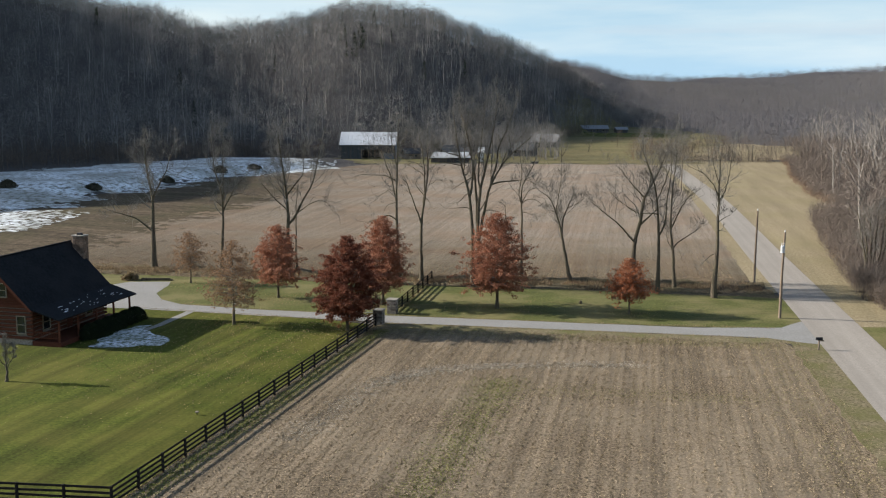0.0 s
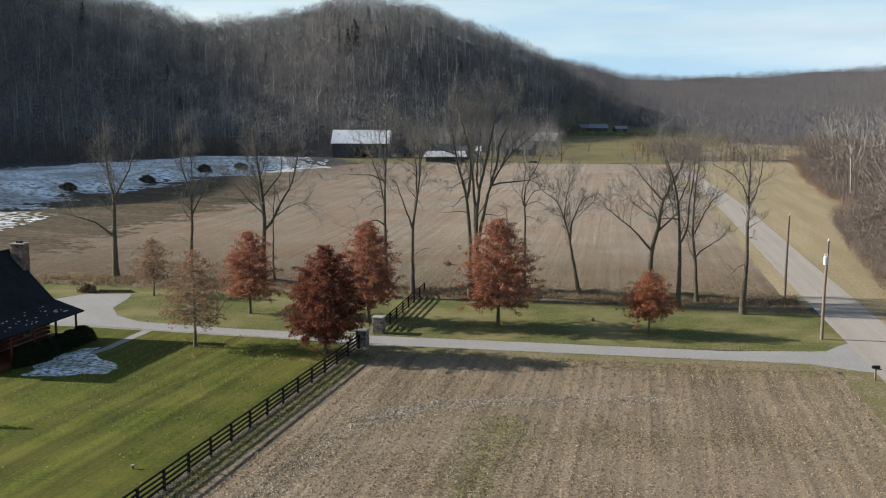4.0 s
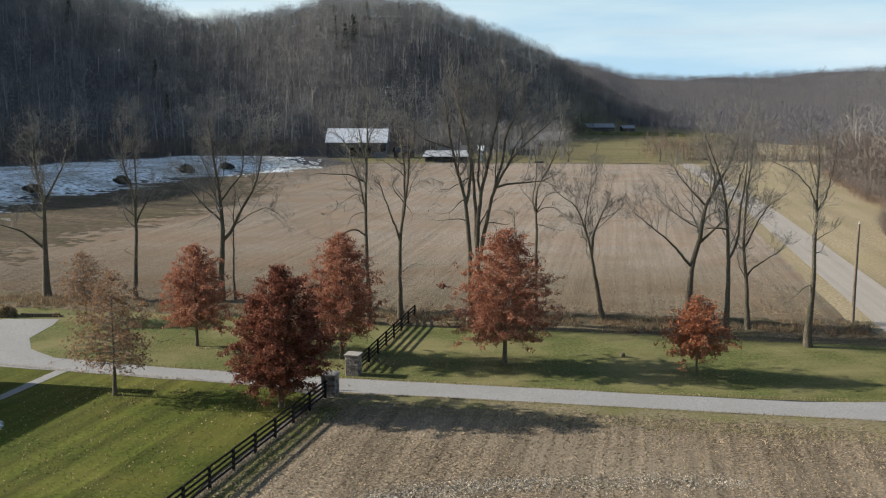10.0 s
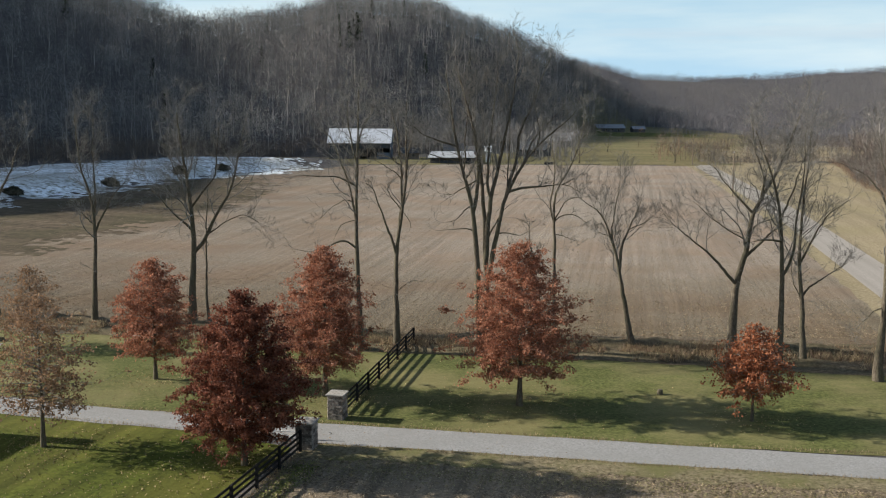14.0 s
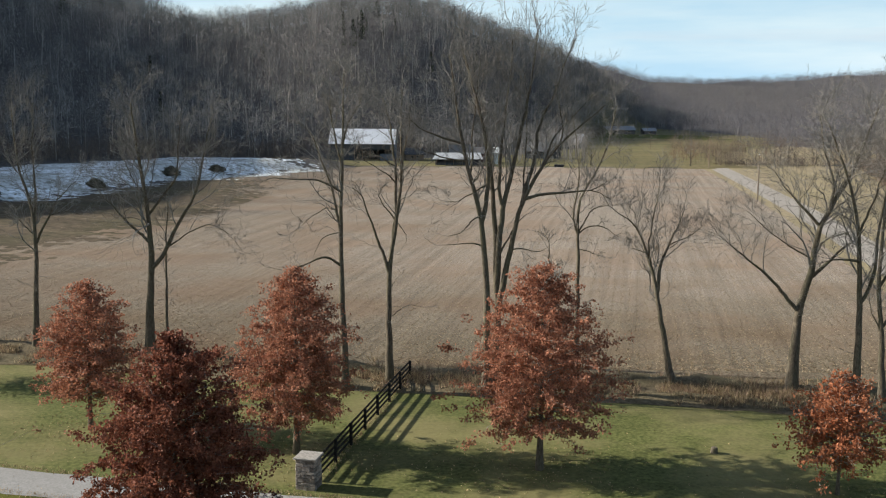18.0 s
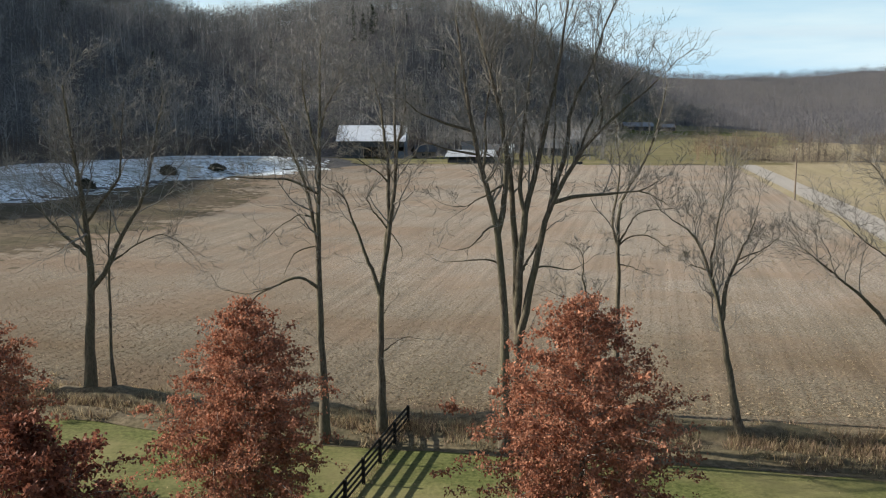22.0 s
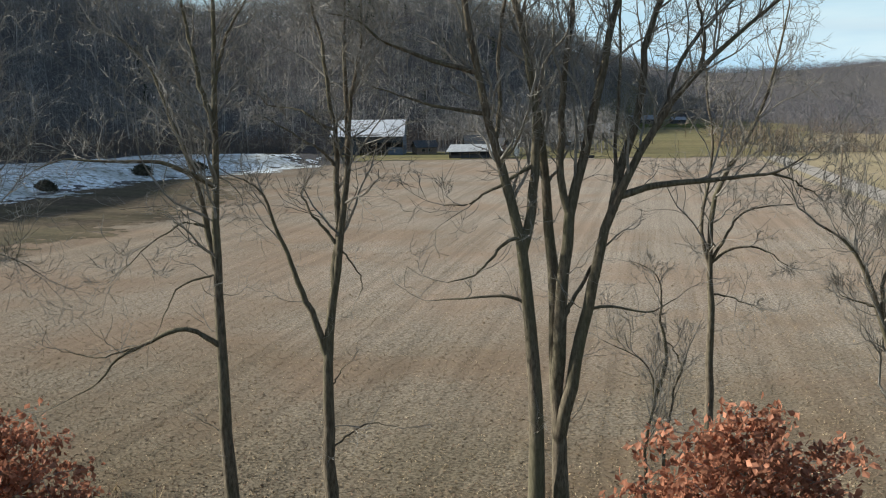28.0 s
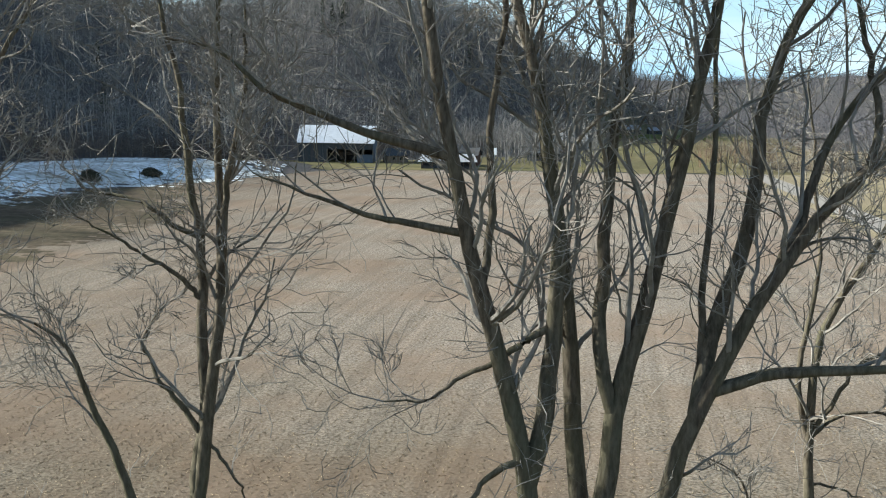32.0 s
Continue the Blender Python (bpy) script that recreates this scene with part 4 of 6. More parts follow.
bare_tree("bare_tree", (2.8, 105.2), [
    (0.21, 0.04, flat([(-0.68, 0), (-0.72, 3.7), (-0.87, 10.9), (-1.65, 13.2), (-2.19, 15.3), (-3.17, 21)], -0.68, 0)),
    (0.2, 0.04, flat([(-0.1, 0), (-0.13, 3.7), (-0.37, 11.8), (-0.8, 15.9), (-0.97, 16.8), (-2.47, 21.5)], 0.97, 0)),
    (0.12, 0.03, flat([(-0.83, 10.8), (-0.74, 12.8), (-0.87, 14.8), (-1.12, 16.2), (-2.4, 21)], 0.46, 0)),
    (0.16, 0.035, flat([(-0.21, 6.9), (-0.09, 8.1), (0.01, 11.5), (0.68, 14.1), (1.13, 16.9), (2.05, 22.5)], 0.84, 0)),
    (0.1, 0.03, flat([(-0.39, 11.8), (-0.16, 12.8), (0.06, 14.7), (-0.01, 15.9), (0.31, 16.8), (0.54, 22)], 1.1, 0)),
    (0.165, 0.03, flat([(0.01, 5.4), (1.01, 11.2), (1.22, 11.9), (1.85, 13.3), (3.36, 15.7), (5.66, 17.5), (6.2, 18.1)], -0.57, 0)),
    (0.11, 0.025, flat([(1.31, 12), (1.46, 13), (1.86, 14.1), (2.35, 16.9), (4.31, 22)], 1.01, 0)),
    (0.07, 0.02, flat([(2.34, 14), (2.74, 15.1), (3.32, 16.3), (4.63, 17.6), (5.5, 18.8)], 0.92, 0)),
    (0.06, 0.035, flat([(0.11, 8.7), (1, 11)], -0.1, 0.1)),
    (0.085, 0.02, flat([(1.58, 12.3), (2.43, 12.7), (5.66, 13), (6.19, 13.4)], -0.4, -0.2)),
    (0.03, 0.012, flat([(5.46, 12.9), (5.99, 12.7), (6.6, 12.3)], 0.2, -0.5)),
    (0.05, 0.012, flat([(-1.03, 11.4), (-1.29, 11.3), (-1.58, 11.2), (-1.95, 10.7), (-2.4, 10.3), (-3.14, 10.1)], -0.5, -0.2)),
    (0.045, 0.012, flat([(-0.82, 9.3), (-1.06, 9.5), (-1.51, 9.6), (-3.66, 9.4)], 0.4, 0)),
    (0.05, 0.012, flat([(-0.79, 13.2), (-1.35, 13), (-2.68, 12.2), (-3.41, 12.2)], -0.6, 0)),
    (0.06, 0.015, flat([(-2.25, 15.8), (-3.51, 16.1), (-4.78, 16.6), (-5.48, 17.2), (-6.18, 17.3)], -0.5, -0.4)),
    (0.05, 0.012, flat([(-2.01, 14.6), (-3.55, 14.8), (-5.2, 15.4)], 0.5, -0.4)),
    (0.04, 0.012, flat([(0.75, 9.1), (1.2, 9.3), (1.59, 9.3), (2.42, 9.1), (3.03, 9.5)], 0.3, 0)),
    (0.06, 0.02, flat([(-1.82, 13.9), (-1.67, 14.9), (-1.82, 16.1), (-1.38, 21)], 0.91, 0)),
    (0.05, 0.015, flat([(1.53, 12.4), (1.39, 13.4), (1.65, 15.9), (1.32, 20.5)], 1.21, 0)),
    (0.05, 0.015, flat([(3.43, 15.7), (3.59, 16.6), (3.14, 19.5)], 0.87, 0)),
], "tall many-stemmed bare tree standing in the ditch row", 11, 2.6, 3, 12, 0.42, 0.10, 1.0, 0.0, 12.0, 3)
bare_tree("bare_tree", (-4.25, 107.5), [
    (0.175, 0.03, flat([(0, 0), (-0.04, 7.2), (0.9, 12.9), (0.78, 13.5), (0.74, 19)], 0, -0.2)),
    (0.1, 0.025, flat([(-0.08, 7.3), (-1.78, 12.5), (-2.24, 12.8)], -0.4, -0.2)),
    (0.1, 0.03, flat([(0.32, 9.6), (0.42, 12.7), (0.32, 14.2), (-0.05, 17.2), (-0.52, 18.5)], 0.33, -0.2)),
    (0.05, 0.015, flat([(0.15, 10.7), (-0.59, 12.1), (-0.68, 12.5), (-0.43, 12.9)], 0.3, -0.2)),
    (0.06, 0.02, flat([(0.86, 13.4), (1.34, 16.7), (1.31, 18)], -0.36, -0.2)),
    (0.04, 0.012, flat([(0.33, 13.1), (-0.17, 13.7), (-1.71, 14.6)], -0.3, -0.2)),
    (0.04, 0.012, flat([(0.38, 14.2), (-0.49, 14.8), (-1.65, 15), (-1.99, 15.3)], 0.3, -0.2)),
    (0.03, 0.01, flat([(0.12, 4.2), (0.75, 5), (1.44, 5.3), (2.11, 5.2)], -0.3, -0.2)),
    (0.03, 0.01, flat([(0.71, 10.6), (1.01, 9.9), (1.11, 9.2)], 0.2, -0.2)),
    (0.03, 0.01, flat([(0.13, 6.1), (0.55, 7)], 0.2, -0.2)),
], "tall bare tree with a forked grey trunk by the fence", 12, 2.2, 3, 12, 0.45, 0.05, 1.0, 0.0, 10.4)
bare_tree("bare_tree", (-7.0, 106.3), [
    (0.18, 0.03, flat([(0.05, 0), (-0.29, 10.5), (-0.06, 15.6), (-0.04, 20)], 0, -0.4)),
    (0.085, 0.02, flat([(-0.37, 10), (-0.84, 13), (-1.61, 15.6), (-1.99, 16.2), (-2.83, 16.9)], 0.3, -0.4)),
    (0.06, 0.012, flat([(-0.22, 12.6), (-0.69, 13), (-1.2, 13.3), (-1.79, 13.4), (-2.85, 13.4), (-4.52, 13.5), (-5.13, 13.2)], -0.6, -0.4)),
    (0.07, 0.02, flat([(-0.15, 13.9), (-0.77, 17.1), (-0.81, 19)], -0.42, -0.4)),
    (0.05, 0.015, flat([(-0.04, 15.6), (0.26, 16.7), (1.11, 18.5)], 0.46, -0.4)),
    (0.07, 0.012, flat([(-0.29, 7.9), (-0.6, 8.4), (-1.05, 8.7), (-1.6, 8.5), (-3.2, 7.7), (-3.62, 7), (-4.68, 6.5)], -0.5, -0.4)),
    (0.03, 0.01, flat([(-0.39, 10.1), (-0.92, 10), (-1.38, 9.7), (-1.88, 8.6)], -0.3, -0.4)),
    (0.03, 0.01, flat([(-0.46, 11.5), (-0.98, 11.7), (-1.76, 11.2), (-2.87, 10.2)], -0.4, -0.4)),
    (0.025, 0.01, flat([(-2.55, 8.2), (-3.67, 7.7), (-4.92, 7.9)], 0.2, -0.7)),
], "tall bare tree with one low crooked limb", 13, 2.6, 3, 13, 0.42, 0.05, 1.1, 0.0, 10.0)
bare_tree("bare_tree", (8.3, 112.0), [
    (0.14, 0.025, flat([(0, 0), (0.09, 8), (-0.12, 11.5), (0.02, 12.2), (1.37, 13.9), (2.28, 18)], 0, 0)),
    (0.06, 0.02, flat([(-0.03, 9.3), (-0.46, 10.2), (-0.6, 11.2), (-0.34, 12), (-0.21, 13.2), (-0.6, 17)], 0.4, 0)),
    (0.05, 0.012, flat([(0.06, 9.4), (0.29, 10.2), (0.71, 11), (1.4, 11.3), (2.8, 11.5)], -0.3, 0)),
    (0.045, 0.012, flat([(0.1, 9.3), (0.51, 9.9), (1.16, 10), (1.91, 9.7), (2.66, 9.2)], 0.2, 0)),
    (0.03, 0.01, flat([(0.14, 8.4), (0.84, 8.2), (1.61, 7.8)], 0.2, 0)),
], "slender bare tree with wide crooked upper limbs", 14, 2.3, 3, 11, 0.5, 0.04, 1.1, 0.03, 7.5)
bare_tree("bare_tree", (14.1, 107.4), [
    (0.17, 0.04, flat([(0.07, 0), (-0.63, 2.9), (-1.34, 6.7), (-2.01, 8.9), (-2.47, 9.9), (-3.13, 11), (-3.72, 11.2)], 0, 0)),
    (0.11, 0.02, flat([(-1.27, 6.2), (-0.82, 8.6), (-0.07, 10.5), (0.13, 11.4)], 0.3, 0)),
    (0.06, 0.015, flat([(-1.68, 7.7), (-1.81, 9.1), (-1.52, 11.9), (-1.55, 13.1)], -0.3, 0)),
    (0.04, 0.012, flat([(-2.01, 8.8), (-2.9, 9.1)], 0.2, 0)),
    (0.04, 0.012, flat([(-0.61, 9.4), (0.64, 9.9), (1.35, 10.6)], -0.3, 0)),
], "leaning bare tree with a fine rounded crown", 15, 2.4, 3, 14, 0.45, 0.15, 1.2, 0.0, 5.0)
bare_tree("bare_tree", (-22.3, 113.2), [
    (0.24, 0.05, flat([(0.3, 0), (0.4, 4.3), (0.7, 6.5), (0.7, 8.7), (0.3, 12), (-0.3, 15.5), (-0.5, 18)], 0)),
    (0.13, 0.03, flat([(0.8, 6.3), (1.8, 7.7), (2.1, 8.8), (3.9, 11.8), (4.4, 13.7), (5.1, 17)], 0.5)),
    (0.09, 0.02, flat([(0.6, 8.4), (-2.7, 11.7)], -0.5)),
    (0.08, 0.02, flat([(0.7, 10.1), (2.8, 12.9), (3.3, 17)], -0.5)),
    (0.05, 0.015, flat([(2, 7.9), (3.5, 9.1), (4.9, 9.6), (6.3, 8.8)], 0.5)),
    (0.05, 0.015, flat([(0.5, 11.5), (-0.6, 12.8), (-1.5, 14.7)], 0.5)),
], "big spreading bare tree by the ditch", 16, 2.9, 3, 13, 0.45, 0.06, 1.3, 0.05)
bare_tree("bare_tree", (-20.6, 113.6), [(0.10, 0.03, flat([(0, 0), (-0.1, 5.1), (0.0, 9.2), (0.2, 11.0)]))], "thin straight bare tree beside a bigger one", 17, 1.6, 3, 8, 0.5)
bare_tree("bare_tree", (-40.0, 115.7), [
    (0.27, 0.05, flat([(0, 0), (-0.1, 5.0), (0.1, 9.6), (-0.6, 13.0), (-0.8, 16.6)])),
    (0.12, 0.02, flat([(-0.2, 5.0), (-2.3, 7.0), (-5.6, 7.9)], -0.4)),
    (0.11, 0.03, flat([(0.1, 9.4), (2.0, 13.0), (2.8, 15.6)], 0.5)),
], "bare tree with a long low limb near the turning area", 18, 2.9, 3, 13, 0.45, 0.08, 1.25)
bare_tree("bare_tree", (-31.4, 114.0), [
    (0.17, 0.03, flat([(0.8, 0), (1.1, 8.5), (1.1, 10.5), (0.8, 11.9), (0.1, 13.2), (-0.1, 17.5)], 0)),
    (0.08, 0.02, flat([(1.2, 7.8), (2.7, 11.1), (4, 12.4)], 0.4)),
    (0.08, 0.02, flat([(1.2, 9.1), (1.3, 11.3), (1.3, 14.1), (1.6, 18)], -0.4)),
    (0.05, 0.015, flat([(1.1, 8.5), (-0.4, 9.9)], 0.4)),
    (0.05, 0.015, flat([(1.2, 8.3), (2.2, 10.1), (3.4, 10.4), (4.6, 10.1)], -0.4)),
], "upright bare tree with long side limbs by the ditch", 19, 2.3, 3, 12, 0.42, 0.1, 1.2)
bare_tree("bare_tree", (21.5, 107.0), [
    (0.24, 0.05, flat([(0, 0), (0.1, 5.1), (0.7, 7.4), (1, 10.8), (1.7, 11.6), (3.2, 14.5), (4.3, 18)], 0)),
    (0.11, 0.02, flat([(0.1, 5.3), (-1.7, 7.4), (-5, 10)], -0.5)),
    (0.11, 0.03, flat([(0.7, 7.4), (2.8, 9.3), (3.9, 9.9)], 0.5)),
    (0.09, 0.02, flat([(1, 10.8), (0, 12.1), (-0.9, 12.9), (-1.8, 14.2)], 0.5)),
    (0.08, 0.02, flat([(1.7, 11.6), (1.9, 13.1), (0.8, 16.4), (0.6, 17.5)], -0.5)),
    (0.05, 0.015, flat([(0.8, 8.6), (-1.8, 10.3), (-3.1, 11.5)], 0.6)),
], "wide crooked bare tree in the ditch row", 20, 3.0, 3, 13, 0.4, 0.05, 1.2)
bare_tree("bare_tree", (23.5, 102.3), [
    (0.18, 0.04, flat([(0.2, 0), (0.3, 6.5), (-0.3, 12), (-1, 14.5), (-1.7, 15.6), (-2.2, 17)], 0)),
    (0.09, 0.02, flat([(0.3, 6.8), (0.9, 7.9), (1, 11.2), (1.3, 13), (1.5, 17)], 0.4)),
    (0.07, 0.02, flat([(0.1, 9.1), (-0.6, 9.3), (-1.6, 9.3), (-2.3, 9.2)], -0.4)),
    (0.06, 0.015, flat([(-0.1, 10.7), (2, 17)], 0.4)),
], "crooked bare tree with arching limbs at the ditch", 21, 2.6, 3, 12, 0.42, 0.06, 1.2)
bare_tree("bare_tree", (26.0, 104.0), [
    (0.15, 0.03, flat([(0.1, 0), (-0.7, 10.1), (-0.3, 17)], 0)),
    (0.07, 0.015, flat([(-0.3, 4.9), (0.4, 5.9), (3, 7.4)], 0.3)),
    (0.07, 0.015, flat([(-0.5, 7.3), (0.2, 9.7), (1.2, 11.1), (2.8, 12.2)], -0.3)),
    (0.05, 0.015, flat([(-0.3, 4.2), (-1, 5.9), (-1.3, 7.3)], 0.3)),
], "straight slender bare tree at the ditch", 22, 2.4, 3, 12, 0.33, 0.08, 1.2)
bare_tree("bare_tree", (29.7, 99.0), [
    (0.21, 0.03, flat([(-0.1, 0), (-0.1, 2.4), (0.1, 4.7), (0.1, 7.3), (0.1, 14.5), (-0.3, 17.5)], 0)),
    (0.07, 0.015, flat([(-0, 10.8), (-0.6, 12.9), (-1.8, 14.3), (-3.4, 15)], 0.3)),
    (0.05, 0.012, flat([(-0, 5.2), (-1.1, 4.7), (-2, 3.7)], -0.3)),
    (0.05, 0.012, flat([(0.1, 8.5), (0.8, 9.3), (1.4, 9.5)], 0.3)),
    (0.06, 0.015, flat([(0.1, 10.9), (0.7, 12.3), (1.3, 17.1)], -0.3)),
    (0.05, 0.012, flat([(0.2, 12.6), (-0.5, 14.8), (-0.9, 17.1)], 0.3)),
], "bare tree near the road with a low dead limb", 23, 1.9, 3, 11, 0.42, 0.1, 1.1)
bare_tree("sapling", (6.6, 109.0), [
    (0.075, 0.015, flat([(-1, 0), (-0.98, 4.1), (-0.74, 5.6), (-0.82, 6.2), (-1.04, 6.7), (-1.52, 7.1), (-2.01, 7.3)], 0, 0)),
    (0.065, 0.012, flat([(-0.74, 5.7), (-0.4, 6.2), (-0.35, 6.9), (-0.54, 7.7), (-0.59, 8.7), (-0.57, 9.3), (-0.87, 9.7), (-1.28, 9.9)], 0.2, 0)),
    (0.075, 0.02, flat([(-0.5, 0), (-0.36, 4.3), (-0.13, 5.5), (0.13, 6.3), (0.27, 7)], -0.2, 0)),
    (0.03, 0.01, flat([(0.16, 6.2), (0, 6.9), (-0.28, 7.4), (-0.41, 7.8)], 0.2, 0)),
], "crooked bare sapling beside the tall many-stemmed tree", 24, 1.4, 3, 12, 0.45)
bare_tree("bare_tree", (51.5, 110.0), [(0.12, 0.03, flat([(k * 0.25 - 0.6, 0), (k * 0.5 - 1.2, 4.0), (k * 0.9 - 2.4, 9.0)], 0.3 * (k % 3 - 1))) for k in range(6)], "clump of bare stems across the road", 25, 2.4, 3, 9, 0.3)

# ---- oaks with brown leaves ----


def oak(at, h, rad, low, leaves, leaf, material, label, seed):
    """A young oak that keeps its dead leaves: trunk, branches, crown of leaves."""
    r = np.random.default_rng(seed)
    t = thing("oak_tree", (*at, 0), label, "tree", "oaks along the drive")
    tb = Tubes()
    p = curve_through([(0, 0, 0), (0.05, 0, h * 0.4), (0, 0.05, h * 0.97)], 12, r, 0.012)
    tb.add(p, np.linspace(0.0145 * h, 0.01, 12) * (1 + 0.5 * np.exp(-np.linspace(0, 8, 12))), 8)
    tb.make("trunk", M_bark, t)
    br, tips = Tubes(), []
    k = 110
    for j in range(k):
        # the crown is a rounded cone, fullest just above its lowest branches
        u = j / (k - 1)
        zt = low + (h - low) * (0.02 + 0.97 * u)
        an = j * 2.4 + r.random() * 0.8
        env = rad * (1 - u ** 2.8) ** 0.75 * (0.64 + 0.36 * min(1.0, u / 0.2))
        ln = max(0.18, env * (0.8 + 0.26 * r.random()))
        q = zt / h
        rise = -0.12 + 0.85 * u
        e = np.array([math.cos(an) * ln, math.sin(an) * ln, zt])
        s = np.array([0, 0, max(low * 0.85, zt - ln * rise)])
        m = (s + e) / 2 + np.array([0, 0, ln * 0.09])
        pts = curve_through([s, m, e], 6, r, 0.03)
        br.add(pts, np.linspace(0.03 * (1.1 - q) + 0.008, 0.005, 6), 4)
        tips.append(pts)
        for i in range(8):
            a = pts[1 + i % 5]
            b = a + np.array([r.normal(), r.normal(), r.normal() * 0.6]) * (ln * 0.17 + 0.12) + (e - s) * 0.13
            w = np.stack([a, (a + b) / 2, b])
            br.add(w, [0.008, 0.006, 0.003], 3)
            tips.append(w)
    tagged(br.make("branchwork", M_twig, t, False), kind="stuff")
    # leaves
    # they sit in tufts along the twigs
    wts = np.array([np.linalg.norm(q[-1] - q[0]) for q in tips])
    tufts = leaves // 6
    pick = r.choice(len(tips), tufts, p=wts / wts.sum())
    mid = np.empty((tufts, 3))
    for i in range(tufts):
        q = tips[pick[i]]
        u = (0.3 + 0.7 * r.random() ** 0.7) * (len(q) - 1)
        a = min(len(q) - 2, int(u))
        mid[i] = q[a] + (q[a + 1] - q[a]) * (u - a)
    mid += r.normal(size=mid.shape) * 0.06
    leaves = tufts * 6
    pos = np.repeat(mid, 6, 0) + r.normal(size=(leaves, 3)) * [0.1, 0.1, 0.07]
    L = leaf * r.uniform(0.6, 1.3, (leaves, 1))
    d = r.normal(size=pos.shape)
    d[:, 2] -= 0.5
    d /= np.linalg.norm(d, axis=1, keepdims=True)
    s = np.cross(d, r.normal(size=pos.shape))
    s /= np.linalg.norm(s, axis=1, keepdims=True)
    nrm = np.cross(d, s)
    a, b, c, e = pos, pos + d * L * 0.55 + s * L * 0.34, pos + d * L + nrm * L * 0.15, pos + d * L * 0.5 - s * L * 0.34
    v = np.stack([a, b, c, e], 1).reshape(-1, 3)
    tagged(mesh_np("crown", v, np.arange(leaves * 4).reshape(-1, 4), material, False, t), kind="stuff")
    return t


oak((-21.8, 83.1), 8.6, 3.0, 1.7, 8200, 0.15, M_oak_brown, "thinly leaved brown oak with a bare top beside the drive", 31)
oak((-32.5, 106.0), 6.4, 2.4, 1.5, 4200, 0.15, M_oak_brown, "small sparse brown oak on the grass strip", 32)
oak((-20.0, 97.1), 8.4, 2.9, 1.5, 24000, 0.14, M_oak, "red-brown oak standing on the grass strip", 33)
oak((-10.1, 80.7), 9.3, 3.4, 1.1, 60000, 0.135, M_oak_dark, "dark maroon oak beside the gate pillar", 34)
oak((-7.8, 93.6), 9.9, 3.15, 1.5, 40000, 0.13, M_oak, "orange-brown oak beside the stone pillar", 35)
oak((4.7, 92.0), 10.5, 3.9, 1.6, 48000, 0.13, M_oak, "broad red-brown oak on the grass strip", 36)
oak((18.5, 89.5), 5.9, 2.4, 1.4, 9500, 0.16, M_oak_orange, "small bright orange-red oak near the drive", 37)

# ---- fences, pillars, gate ----


def plank(a, b, wide, thick):
    """A board from a to b, on edge."""
    a, b = Vector(a), Vector(b)
    d = b - a
    bm = new_box(0, d.length, -thick / 2, thick / 2, -wide / 2, wide / 2, bev=0.006)
    x = d.normalized()
    y = Vector((0, 0, 1)).cross(x).normalized()
    bm.transform(Matrix.Translation(a) @ Matrix((x, y, x.cross(y))).transposed().to_4x4())
    return bm


def fence(points, spans, label):
    """Posts and four boards a span, along straight runs."""
    t = thing("board_fence", (*points[0], 0), label, "fence")
    o = Vector((*points[0], 0))
    post_data = None
    for run in range(len(points) - 1):
        a, b = Vector((*points[run], 0)), Vector((*points[run + 1], 0))
        n = spans[run]
        side = Vector((-(b - a).y, (b - a).x, 0)).normalized() * 0.085
        for i in range(n + 1):
            p = a.lerp(b, i / n) - o
            if i == 0 and run:
                continue
            if post_data is None:
                ob = part("post", new_box(-0.07, 0.07, -0.07, 0.07, -0.1, 1.26, bev=0.012), M_black, t)
                post_data = ob.data
            else:
                ob = new("post", post_data)
                ob.parent = t
            ob.location = p
            ob.rotation_euler = (random.uniform(-0.015, 0.015), random.uniform(-0.015, 0.015), math.atan2((b - a).y, (b - a).x))
        for i in range(n):
            p, q = a.lerp(b, i / n) - o, a.lerp(b, (i + 1) / n) - o
            for z in (0.22, 0.52, 0.82, 1.13):
                u = Vector((0, 0, z))
                j = Vector((0, 0, random.uniform(-0.015, 0.015)))
                part("board", plank(p + u + side + j, q + u + side - j, 0.14, 0.035), M_black, t)
    return t


def stone_pillar(at, w, h, label, seed):
    """A square gate pillar of coursed stones with a flat cap."""
    t = thing("gate_pillar", (*at, 0), label, "pillar", "gate pillars")
    r = random.Random(seed)
    part("core", new_box(-w / 2 + 0.05, w / 2 - 0.05, -w / 2 + 0.05, w / 2 - 0.05, 0, h), M_mortar, t)
    z = 0.0
    while z < h - 0.05:
        ch = min(r.uniform(0.15, 0.25), h - z)
        for s in range(4):
            x = -w / 2
            while x < w / 2 - 0.04:
                l = min(r.uniform(0.18, 0.42), w / 2 - x)
                d = r.uniform(0.0, 0.025)
                bm = new_box(x + 0.008, x + l - 0.008, -w / 2 - d, -w / 2 + 0.07, z + 0.008, z + ch - 0.008, bev=0.014)
                bm.transform(Matrix.Rotation(s * 1.5708, 4, "Z"))
                part("stone", bm, M_stone, t)
                x += l
        z += ch
    part("cap", new_box(-w / 2 - 0.09, w / 2 + 0.09, -w / 2 - 0.09, w / 2 + 0.09, h, h + 0.1, bev=0.02), M_stonecap, t, "flat pale stone cap")
    t.rotation_euler = (0, 0, radians(-11))
    return t


fence([(-45, 38.9), (-17.7, 36.8), (-7.55, 82.9)], [10, 17], "long black four-board fence between lawn and stubble field")
fence([(-6.0, 89.7), (-3.0, 108.6)], [7], "short black four-board fence running to the ditch")
stone_pillar((-7.3, 83.6), 0.95, 1.5, "square stone gate pillar beside the drive", 1)
stone_pillar((-6.35, 89.0), 0.95, 1.5, "square pale stone gate pillar with flat cap", 2)


